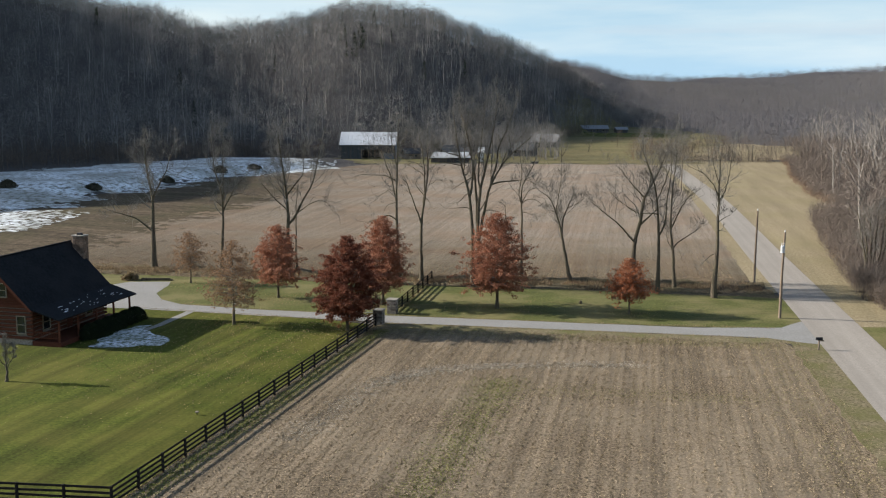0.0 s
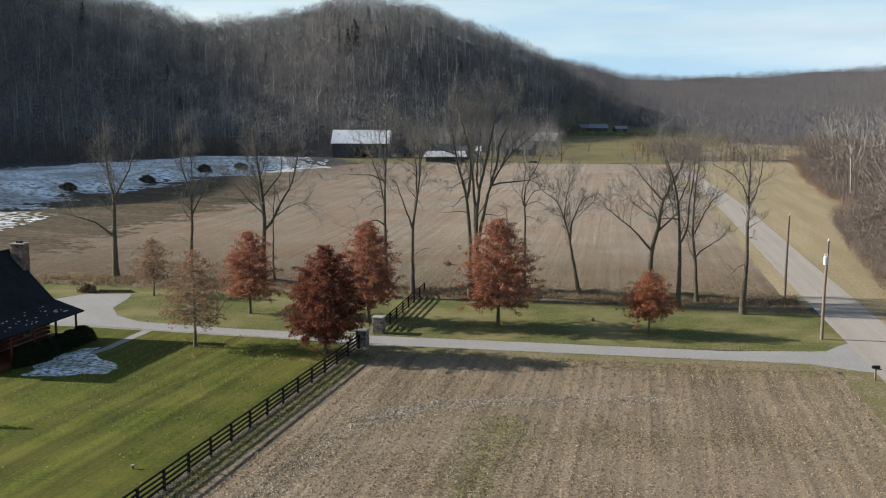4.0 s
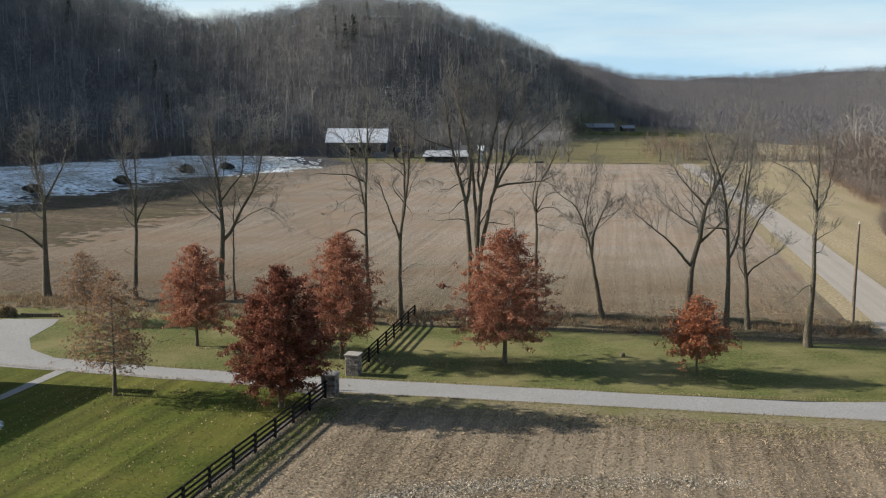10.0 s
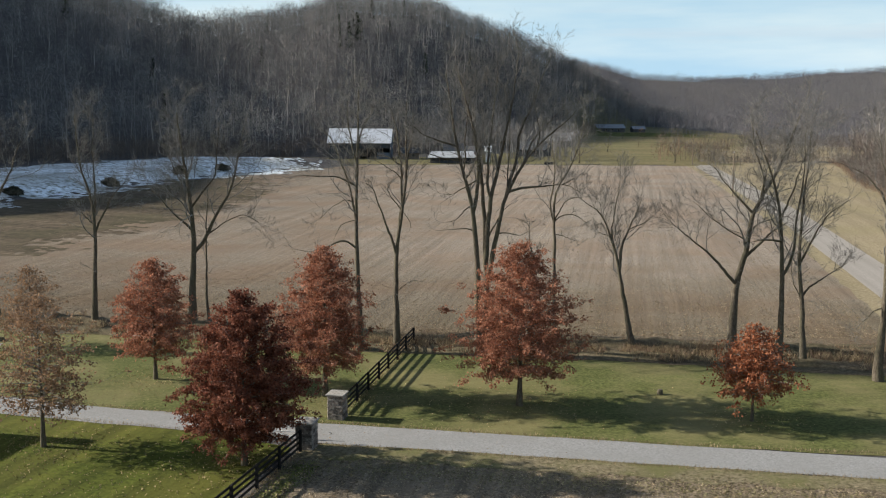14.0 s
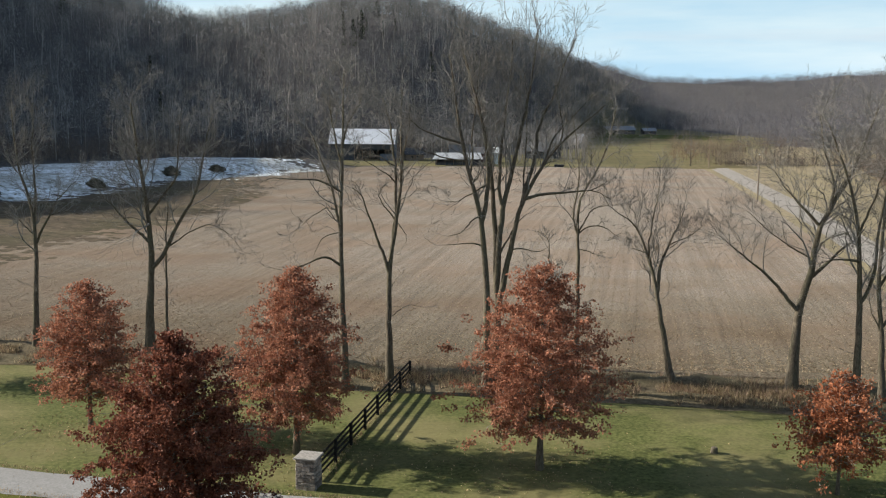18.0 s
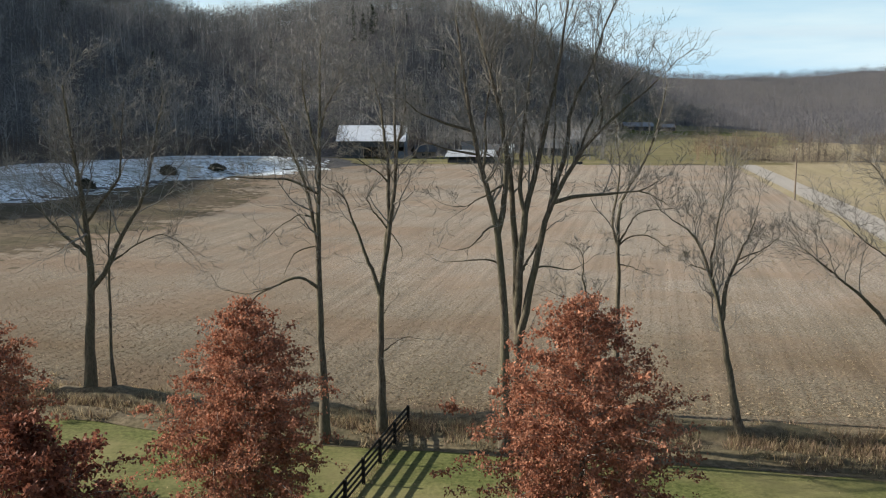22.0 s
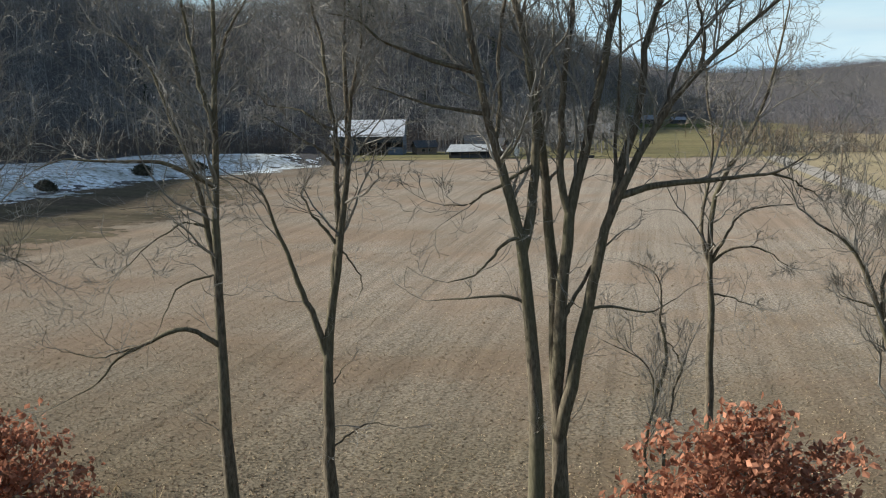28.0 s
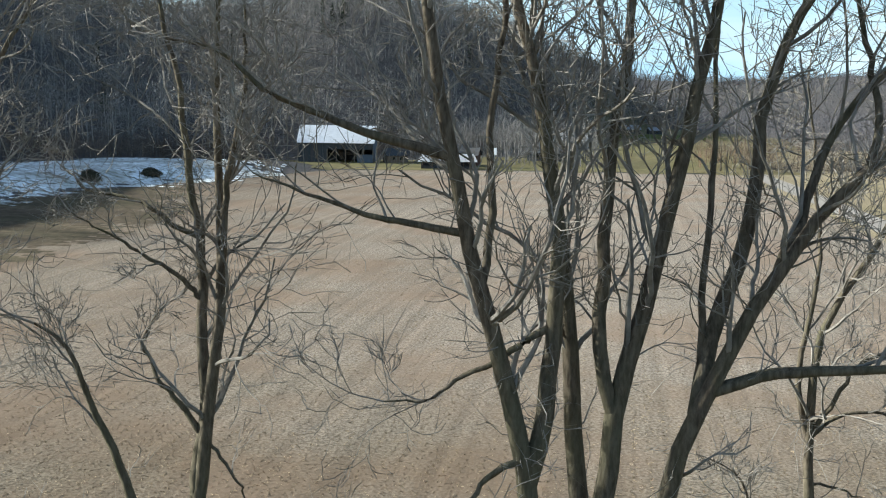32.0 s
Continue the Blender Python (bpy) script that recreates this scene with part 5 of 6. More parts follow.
def tube_gate(at, length, turn):
    t = thing("farm_gate", (*at, 0), "white tubular metal farm gate standing open", "gate")
    for z in (0.2, 0.45, 0.7, 0.95, 1.2):
        tb = Tubes()
        tb.add([(0, 0, z), (length / 2, 0, z), (length, 0, z)], [0.028] * 3, 8)
        tb.make("rail", M_white, t)
    for x in (0.0, length / 2, length):
        tb = Tubes()
        tb.add([(x, 0, 0.15), (x, 0, 0.7), (x, 0, 1.25)], [0.03] * 3, 8)
        tb.make("upright", M_white, t)
    t.rotation_euler = (0, 0, radians(turn))
    return t


tube_gate((-7.9, 85.0), 3.6, 177)

# ---- utility poles and mailbox ----


def pole(at, h, label, transformer=False, lean=0.0):
    t = thing("utility_pole", (*at, 0), label, "pole", "utility poles along the road")
    tb = Tubes()
    tb.add([(0, 0, -0.1), (0, 0, h * 0.5), (lean, 0, h)], [0.16, 0.135, 0.105], 12)
    tb.make("shaft", M_pole, t)
    bm = bmesh.new()
    bmesh.ops.create_cone(bm, cap_ends=True, segments=10, radius1=0.06, radius2=0.04, depth=0.22, matrix=Matrix.Translation((lean, 0, h + 0.1)))
    part("insulator", bm, M_white, t, "pale porcelain insulator")
    if transformer:
        bm = bmesh.new()
        bmesh.ops.create_cone(bm, cap_ends=True, segments=20, radius1=0.21, radius2=0.21, depth=0.66, matrix=Matrix.Translation((-0.16, -0.4, h - 1.75)))
        bmesh.ops.create_cone(bm, cap_ends=True, segments=20, radius1=0.23, radius2=0.15, depth=0.1, matrix=Matrix.Translation((-0.16, -0.4, h - 1.38)))
        can = part("transformer", bm, M_grey, t, "grey cylindrical transformer can")
        part("bracket", new_box(-0.1, 0.05, -0.2, -0.08, h - 2.0, h - 1.5, bev=0.01), M_grey, t)
        for k in (-0.1, 0.12):
            bm = bmesh.new()
            bmesh.ops.create_cone(bm, cap_ends=True, segments=8, radius1=0.045, radius2=0.03, depth=0.28, matrix=Matrix.Translation((-0.16 + k, -0.4, h - 1.2)))
            part("bushing", bm, M_white, can)
    return t


pole((33.8, 88.1), 9.0, "weathered utility pole with a grey transformer beside the drive", True, 0.12)
pole((36.7, 108.6), 9.0, "plain weathered utility pole by the ditch", False, 0.05)
pole((54.4, 241.5), 9.0, "far weathered utility pole beside the field", False, -0.05)
pole((69.0, 353.0), 9.2, "far weathered utility pole at the end of the field", False, 0.0)

mb = thing("mailbox", (33.25, 74.4, 0), "dark mailbox on a wooden post beside the road", "mailbox")
part("post", new_box(-0.06, 0.06, -0.06, 0.06, -0.1, 1.0, bev=0.01), M_pole, mb)
part("arm", new_box(-0.08, 0.45, -0.05, 0.05, 0.86, 0.96, bev=0.008), M_pole, mb)
bm = new_box(-0.28, 0.28, -0.11, 0.11, 0.98, 1.12)
bmesh.ops.create_cone(bm, cap_ends=True, segments=16, radius1=0.11, radius2=0.11, depth=0.56, matrix=Matrix.Translation((0, 0, 1.12)) @ Matrix.Rotation(1.5708, 4, "Y"))
bx = part("box", bm, M_dark, mb, "dark arched metal box")
part("door", new_box(0.28, 0.295, -0.1, 0.1, 0.99, 1.2, bev=0.005), M_dark, mb)

# ---- log house ----
house = thing("log_house", (-38.1, 73.6, 0), "red-brown log house with dark shingle roof and long porch", "house")
house.rotation_euler = (0, 0, radians(-11.5))
HW, HL, EAVE, RIDGE = 8.0, 12.2, 3.7, 7.7


def quad_slab(a, b, c, d, th):
    """A flat slab under the four corners."""
    bm = bmesh.new()
    n = (Vector(b) - Vector(a)).cross(Vector(d) - Vector(a)).normalized() * th
    vs = [bm.verts.new(Vector(q)) for q in (a, b, c, d)] + [bm.verts.new(Vector(q) - n) for q in (a, b, c, d)]
    bm.faces.new(vs[:4])
    bm.faces.new(vs[7:3:-1])
    for i in range(4):
        j = (i + 1) % 4
        bm.faces.new((vs[j], vs[i], vs[i + 4], vs[j + 4]))
    bmesh.ops.recalc_face_normals(bm, faces=bm.faces[:])
    return bm


part("foundation", new_box(-HW + 0.05, -0.05, 0.05, HL - 0.05, -0.05, 0.55), M_stone, house, "grey stone foundation")
core = part("wall", new_box(-HW + 0.1, -0.1, 0.1, HL - 0.1, 0.5, EAVE - 0.1), M_chink, house, "pale chinking between logs")


def log_row(axis, at, spans, z, h):
    for a, b in spans:
        if axis == "x":
            bm = new_box(a, b, at - 0.12, at + 0.12, z + 0.05, z + h - 0.05, bev=0.05)
        else:
            bm = new_box(at - 0.12, at + 0.12, a, b, z + 0.05, z + h - 0.05, bev=0.05)
        part("log", bm, M_log, house)


lh = 0.36
for k in range(9):
    z = 0.5 + k * lh
    hole = 1.0 < z + lh * 0.5 < 2.75
    log_row("x", 0.06, [(-HW - 0.2, -4.45), (-3.35, -1.5), (-0.5, 0.2)] if hole else [(-HW - 0.2, 0.2)], z, lh)
    door = z + lh * 0.5 < 2.6
    log_row("y", -0.06, [(0.2, 1.6), (2.8, 5.4), (6.5, 8.6), (9.8, HL - 0.2)] if hole else ([(0.2, 5.4), (6.5, HL - 0.2)] if door else [(0.2, HL - 0.2)]), z + 0.005, lh)
    log_row("x", HL - 0.06, [(-HW - 0.2, 0.2)], z, lh)
    log_row("y", -HW + 0.06, [(0.2, HL - 0.2)], z + 0.005, lh)


def window(parent, x0, x1, z0, z1, y, side=False):
    """A framed sash window in the front wall (or, turned, in a side wall)."""
    def bx(a, b, c, d, e, f):
        return new_box(c, d, a, b, e, f, bev=0.008) if side else new_box(a, b, c, d, e, f, bev=0.008)
    s = 1 if side else -1
    o0, o1 = sorted((y, y + s * 0.09))
    w = part("window", bx(x0 - 0.09, x1 + 0.09, o0, o1, z0 - 0.12, z0), M_trim, parent, "pale wooden window frame")
    part("head", bx(x0 - 0.09, x1 + 0.09, o0, o1, z1, z1 + 0.1), M_trim, w)
    part("jamb", bx(x0 - 0.09, x0, o0, o1, z0, z1), M_trim, w)
    part("jamb", bx(x1, x1 + 0.09, o0, o1, z0, z1), M_trim, w)
    m0, m1 = sorted((y + s * 0.02, y + s * 0.06))
    part("meeting_rail", bx(x0, x1, m0, m1, (z0 + z1) / 2 - 0.03, (z0 + z1) / 2 + 0.03), M_trim, w)
    g0, g1 = sorted((y + s * 0.005, y + s * 0.018))
    part("pane", bx(x0, x1, g0, g1, z0, (z0 + z1) / 2 - 0.03), M_glass, w)
    part("pane", bx(x0, x1, g0, g1, (z0 + z1) / 2 + 0.03, z1), M_glass, w)


window(house, -1.4, -0.6, 1.15, 2.65, -0.03)
window(house, -4.35, -3.45, 1.15, 2.65, -0.03)
window(house, 1.7, 2.7, 1.15, 2.5, 0.03, True)
window(house, 8.7, 9.7, 1.15, 2.5, 0.03, True)
part("door", new_box(-0.02, 0.06, 5.5, 6.4, 0.5, 2.55, bev=0.01), M_log, house, "plain wooden front door")
# gable ends of boards
for y0, s in ((0.0, -1), (HL, 1)):
    z, bh = EAVE - 0.02, 0.24
    while z < RIDGE - 0.2:
        half = (RIDGE - z - bh) / (RIDGE - EAVE) * HW / 2
        a, b = sorted((y0, y0 - s * 0.1))
        part("gable_board", new_box(-HW / 2 - half - 0.12, -HW / 2 + half + 0.12, a, b, z, z + bh - 0.012, bev=0.01), M_siding, house)
        z += bh
window(house, -3.3, -2.4, 4.45, 5.6, -0.02)
k = (RIDGE - EAVE) / (HW / 2)
ov = 0.5
part("roof", quad_slab((-HW / 2, -0.6, RIDGE + 0.16), (ov, -0.6, EAVE - k * ov + 0.16), (ov, HL + 0.6, EAVE - k * ov + 0.16), (-HW / 2, HL + 0.6, RIDGE + 0.16), 0.14), M_roof, house)
part("roof", quad_slab((-HW - ov, -0.6, EAVE - k * ov + 0.16), (-HW / 2, -0.6, RIDGE + 0.16), (-HW / 2, HL + 0.6, RIDGE + 0.16), (-HW - ov, HL + 0.6, EAVE - k * ov + 0.16), 0.14), M_roof, house)
part("ridge_cap", new_box(-HW / 2 - 0.12, -HW / 2 + 0.12, -0.62, HL + 0.62, RIDGE + 0.14, RIDGE + 0.21, bev=0.03), M_roof, house)
for sx in (1, -1):
    e = HW / 2 + ov
    part("barge_board", quad_slab((-HW / 2, -0.64, RIDGE + 0.15), (-HW / 2 + sx * e, -0.64, EAVE - k * ov + 0.15), (-HW / 2 + sx * e, -0.60, EAVE - k * ov + 0.15), (-HW / 2, -0.60, RIDGE + 0.15), 0.22), M_siding, house)
PD = 3.2
part("porch_roof", quad_slab((0.1, -0.45, EAVE - 0.15), (PD, -0.45, 2.62), (PD, HL + 0.75, 2.62), (0.1, HL + 0.75, EAVE - 0.15), 0.12), M_roof, house, "low dark porch roof with snow remnants")
part("porch_beam", new_box(PD - 0.5, PD - 0.3, -0.2, HL + 0.5, 2.4, 2.6, bev=0.02), M_siding, house)
part("porch_deck", new_box(0.1, PD - 0.15, -0.1, HL + 0.4, 0.0, 0.46, bev=0.02), M_siding, house, "brown wooden porch deck")
for y in (0.05, 3.1, 6.15, 9.2, 12.2):
    part("porch_post", new_box(PD - 0.48, PD - 0.32, y - 0.08, y + 0.08, 0.46, 2.42, bev=0.015), M_log, house)
for z in (0.72, 1.25):
    part("rail", new_box(0.15, PD - 0.5, 0.0, 0.08, z, z + 0.09, bev=0.01), M_log, house)
for i in range(14):
    part("baluster", new_box(0.3 + i * 0.17, 0.34 + i * 0.17, 0.02, 0.06, 0.81, 1.25), M_log, house)
ch = part("chimney", new_box(-3.45, -2.25, HL + 0.1, HL + 1.0, 0, 8.4, bev=0.03), M_mortar, house, "broad grey stone chimney")
r5 = random.Random(5)
z = 0.0
while z < 8.35:
    hh = min(r5.uniform(0.22, 0.34), 8.4 - z)
    for a, b, axis in ((-3.45, -2.25, "x"), (HL + 0.1, HL + 1.0, "y"), (HL + 0.1, HL + 1.0, "z")):
        x = a
        while x < b - 0.05:
            l = min(r5.uniform(0.25, 0.55), b - x)
            if axis == "x":
                bm = new_box(x + 0.01, x + l - 0.01, HL + 0.06, HL + 0.2, z + 0.01, z + hh - 0.01, bev=0.02)
            else:
                bm = new_box(-2.32, -2.2, x + 0.01, x + l - 0.01, z + 0.01, z + hh - 0.01, bev=0.02) if axis == "y" else new_box(-3.5, -3.38, x + 0.01, x + l - 0.01, z + 0.01, z + hh - 0.01, bev=0.02)
            if z > 4.4 or axis == "y":
                part("stone", bm, M_brick, ch)
            else:
                bm.free()
            x += l
    z += hh
part("chimney_cap", new_box(-3.53, -2.17, HL + 0.02, HL + 1.08, 8.4, 8.5, bev=0.02), M_stonecap, ch)
part("flue", new_box(-3.1, -2.6, HL + 0.35, HL + 0.75, 8.5, 8.7, bev=0.02), M_dark, ch)
# snow left on the porch roof and in the shade of the house


def snow_bits(name, spots, label):
    bm = bmesh.new()
    r = random.Random(8)
    for x, y, z, w, l, slope in spots:
        n = 14
        ring = []
        for i in range(n):
            a = i * 6.283 / n
            q = r.uniform(0.6, 1.1)
            px, py = x + math.cos(a) * w * q, y + math.sin(a) * l * q
            ring.append(bm.verts.new((px, py, z + (px - x) * slope)))
        c = bm.verts.new((x, y, z + 0.03))
        for i in range(n):
            bm.faces.new((ring[i], ring[(i + 1) % n], c))
    return tagged(part(name, bm, M_snow2, None), label, "snow", kind="stuff")


slope = (2.62 - EAVE + 0.15) / (PD - 0.1)
rs = random.Random(3)
spots = []
for i in range(34):
    x, y = rs.uniform(0.8, 2.7), rs.uniform(2.0, 11.5)
    spots.append((x, y, EAVE - 0.15 + slope * (x - 0.1) + 0.012, rs.uniform(0.02, 0.055), rs.uniform(0.06, 0.3), slope))
spots.append((2.3, 2.0, EAVE - 0.15 + slope * 2.2 + 0.012, 0.09, 0.36, slope))
ob = snow_bits("roof_snow", spots, "scattered remnants of snow on the porch roof")
ob.matrix_world = house.matrix_basis
sheet("lawn_snow", [(-32.6, 73.0), (-33.0, 76), (-32.5, 79), (-31.4, 81.9), (-29.8, 82.3), (-30.2, 80.0), (-27.2, 78.0), (-25.9, 75.6), (-26.4, 74.0), (-29, 73.4)], 0.06, M_snow3, "patch of thin snow lying in the shade of the house", "snow", 0.22, 0.8)

# ---- shrubs and small things by the house ----


def shrub(name, at, rx, ry, h, n, leaf, material, label, seed, group=""):
    """A low bush: stems and many small leaves or twigs in an uneven mound."""
    r = np.random.default_rng(seed)
    t = thing(name, (*at, float(height(at[0], at[1]))), label, "shrub", group)
    tb = Tubes()
    for k in range(14):
        an, q = r.random() * 6.28, r.random() ** 0.5
        e = np.array([math.cos(an) * rx * q, math.sin(an) * ry * q, h * (1 - 0.5 * q * q)])
        tb.add([e * 0.05, e * 0.5 + [0, 0, h * 0.1], e], [0.02, 0.014, 0.006], 4)
    tagged(tb.make("stems", M_twig, t, False), kind="stuff")
    an, q = r.random(n) * 6.28, r.random(n) ** 0.45
    lump = 1 + 0.22 * np.sin(an * 3 + seed) + 0.12 * np.sin(an * 7)
    z = r.random(n)
    pos = np.stack([np.cos(an) * rx * q * lump * np.sqrt(1.02 - z * z), np.sin(an) * ry * q * lump * np.sqrt(1.02 - z * z), z * h], 1)
    d, s = r.normal(size=(n, 3)), r.normal(size=(n, 3))
    d[:, 2] += 0.5
    d /= np.linalg.norm(d, axis=1, keepdims=True)
    s = np.cross(d, s)
    s /= np.linalg.norm(s, axis=1, keepdims=True)
    L = leaf * r.uniform(0.6, 1.4, (n, 1))
    v = np.stack([pos - s * L * 0.3, pos + s * L * 0.3, pos + d * L], 1).reshape(-1, 3)
    tagged(mesh_np("foliage", v, np.arange(3 * n).reshape(-1, 3), material, False, t), kind="stuff")
    return t


for k in range(6):
    shrub("hedge_shrub", (-33.9 + k * 0.33, 76.6 + k * 1.6), 1.05, 1.15, 1.4, 9000, 0.11, M_hedge, "dark clipped evergreen shrub along the porch", 70 + k, "shrubs along the porch")
for k, (x, y) in enumerate(((-89.2, 226), (-79.3, 252), (-72.6, 281.5), (-65.9, 297), (-106.0, 217))):
    shrub("pasture_bush", (x, y), 1.9, 1.5, 1.35 + 0.25 * (k % 3), 2200, 0.5, M_darkbush, "dark rounded bush standing in the snowy pasture", 80 + k, "bushes in the snow")
shrub("tan_shrub", (-40.6, 107.8), 0.9, 0.7, 0.9, 900, 0.35, M_weed, "clump of tan ornamental grass by the turning area", 90)
ties = thing("landscape_timber", (-37.2, 107.6, 0), "low dark timber edging behind the turning area", "edging")
part("timber", new_box(-2.0, 2.0, -0.12, 0.12, 0, 0.2, bev=0.02), M_bark, ties)
part("timber", new_box(-1.9, 1.7, -0.1, 0.14, 0.2, 0.36, bev=0.02), M_bark, ties)
bare_tree("sapling", (-35.0, 61.6), [(0.08, 0.012, [(0, 0, 0), (0.05, 0, 1.7), (0.0, 0, 3.6)]), (0.04, 0.008, [(0.03, 0, 1.0), (0.6, 0.2, 2.0), (0.8, 0.2, 3.0)]), (0.04, 0.008, [(0.03, 0, 1.2), (-0.5, -0.1, 2.1), (-0.8, 0.2, 2.9)])], "small bare sapling on the lawn by the house", 26, 0.9, 3, 44, 0.35, fuzz=9)
bm = bmesh.new()
bmesh.ops.create_cone(bm, cap_ends=True, segments=14, radius1=0.2, radius2=0.16, depth=0.36, matrix=Matrix.Translation((0, 0, 0.17)))
bmesh.ops.bevel(bm, geom=[e for e in bm.edges if e.calc_face_angle(0) > 0.6], offset=0.02, segments=1, affect="EDGES")
st = thing("tree_stump", (14.0, 95.0, 0), "low weathered tree stump on the grass strip", "stump")
part("wood", bm, M_bark, st)
lt = thing("ground_fixture", (-17.5, 53.5, 0), "small pale fixture with a cap standing on the lawn", "fixture")
part("stake", new_box(-0.03, 0.03, -0.03, 0.03, 0, 0.22), M_dark, lt)
part("cap", new_box(-0.13, 0.13, -0.1, 0.1, 0.2, 0.3, bev=0.03), M_trim, lt)

# ---- barn, shed and far houses ----
barn = thing("pole_barn", (-38.4, 380.0, 0), "dark grey pole barn with a pale metal roof", "barn")
BL, BD, BE, BR = 10.4, 6.0, 5.9, 10.2
for i in range(14):
    x = -BL - 0.5 + i * (2 * BL + 1.0) / 14
    x2 = x + (2 * BL + 1.0) / 14 - 0.03
    for s in (-1, 1):
        a, b, c, d = (x, s * (BD + 0.6), BE - 0.45), (x2, s * (BD + 0.6), BE - 0.45), (x2, 0, BR), (x, 0, BR)
        part("roof_panel", quad_slab(*((a, b, c, d) if s < 0 else (b, a, d, c)), 0.06), M_tin, barn)
for i in range(12):
    y = -BD + i
    for x in (-BL, BL - 0.08):
        zt = BE + (BR - BE) * (1 - abs(y + 0.5) / BD) - 0.25
        part("wall_board", new_box(x, x + 0.08, y, y + 0.97, 0, zt), M_barn if x < 0 else M_barnblue, barn)
part("back_wall", new_box(-BL, BL, BD - 0.1, BD, 0, BE), M_barn, barn)
part("front_header", new_box(-BL, BL, -BD, -BD + 0.1, BE - 2.2, BE - 0.2), M_barn, barn)
part("front_wall", new_box(-BL, -2.5, -BD, -BD + 0.1, 0, BE - 2.2), M_barn, barn)
for i in range(6):
    part("barn_post", new_box(-2.5 + i * 2.56, -2.25 + i * 2.56, -BD, -BD + 0.2, 0, BE - 2.2), M_pole, barn)
part("lean_to_wall", new_box(6.0, BL, -BD - 0.1, -BD, 0, 2.3), M_barnblue, barn)


def cabin(name, at, w, d, eave, ridge, wall, roof, label, turn=0, wins=2):
    """A small building with a gabled roof, door and windows."""
    t = thing(name, (*at, float(height(at[0], at[1])) - 0.1), label, "building")
    t.rotation_euler = (0, 0, radians(turn))
    part("walls", new_box(-w, w, -d, d, 0, eave), wall, t)
    for s in (-1, 1):
        a, b, c, e = (-w - 0.5, s * (d + 0.6), eave - 0.2), (w + 0.5, s * (d + 0.6), eave - 0.2), (w + 0.5, 0, ridge), (-w - 0.5, 0, ridge)
        part("roof", quad_slab(*((a, b, c, e) if s < 0 else (b, a, e, c)), 0.12), roof, t)
    for s in (-1, 1):
        bm = bmesh.new()
        vs = [bm.verts.new(q) for q in ((s * (w - 0.02), -d, eave), (s * (w - 0.02), d, eave), (s * (w - 0.02), 0, ridge - 0.15))]
        vs2 = [bm.verts.new((q.co.x - s * 0.12, q.co.y, q.co.z)) for q in vs]
        bm.faces.new(vs)
        bm.faces.new(vs2[::-1])
        for i in range(3):
            bm.faces.new((vs[i], vs[(i + 1) % 3], vs2[(i + 1) % 3], vs2[i]))
        bmesh.ops.recalc_face_normals(bm, faces=bm.faces[:])
        part("gable", bm, wall, t)
    for i in range(wins):
        x = -w + (i + 1) * 2 * w / (wins + 1)
        wd = part("window", new_box(x - 0.55, x + 0.55, -d - 0.06, -d + 0.02, 0.9, eave - 0.5), M_trim, t)
        part("pane", new_box(x - 0.45, x + 0.45, -d - 0.09, -d - 0.05, 1.0, eave - 0.6), M_glass, wd)
    return t


shed = thing("open_shed", (-7.6, 354.5, 0), "low open-fronted shed with a pale metal roof", "shed")
part("roof", quad_slab((-6.6, -3.2, 1.9), (8.8, -3.2, 2.0), (7.8, 3.0, 3.7), (-5.6, 3.0, 3.6), 0.1), M_shedroof, shed)
part("back_wall", new_box(-5.6, 7.8, 2.7, 2.85, 0, 3.4), M_barn, shed)
part("side_wall", new_box(-5.7, -5.55, -2.8, 2.8, 0, 1.9), M_barn, shed)
part("side_wall", new_box(7.8, 7.95, -2.8, 2.8, 0, 1.9), M_barn, shed)
for i in range(6):
    part("shed_post", new_box(-5.5 + i * 2.62, -5.3 + i * 2.62, -2.9, -2.7, 0, 1.95), M_pole, shed)
part("front_rail", new_box(-5.5, 7.8, -2.9, -2.82, 0.2, 0.9), M_barn, shed)
cabin("gabled_shed", (-6.0, 364), 3.4, 2.6, 3.4, 6.0, M_barn, M_barn, "dull grey gabled shed behind the low open shed", 8)
cabin("white_outbuilding", (4.9, 360), 0.7, 1.2, 3.9, 5.4, M_white, M_white, "small tall white outbuilding beside the farm sheds", 0, 0)
cabin("farm_shed", (-22, 378), 3.0, 2.5, 2.4, 4.2, M_pole, M_barn, "small brown weathered shed between barn and trees", 20)
cabin("red_shed", (-1.5, 370), 3.0, 2.4, 3.2, 5.0, M_redboard, M_barn, "faded red-brown shed behind the farm buildings", -12)
cabin("farmhouse", (22, 400), 5.0, 4.0, 2.8, 5.6, M_barn, M_barn, "dark-roofed farmhouse among bare trees", -20)
cabin("farmhouse", (36, 470), 6.0, 4.5, 3.0, 6.4, M_barn, M_greyroof, "farmhouse with a grey roof below the hill", -15)
cabin("hill_house", (78, 640), 9.0, 5.0, 2.6, 4.6, M_barn, M_greyroof, "long low grey-roofed house at the top of the meadow", 5, 4)
cabin("hill_garage", (96, 642), 3.5, 4.0, 2.4, 3.8, M_barn, M_greyroof, "small dark garage beside the hill house", 5, 1)
sign = thing("field_marker", (23.9, 350.5, 0), "dark low trough with a thin pole at the field edge", "marker")
part("trough", new_box(-1.4, 1.4, -0.5, 0.5, 0, 0.7, bev=0.05), M_dark, sign)
part("pole", new_box(1.5, 1.62, -0.06, 0.06, 0, 4.5), M_pole, sign)
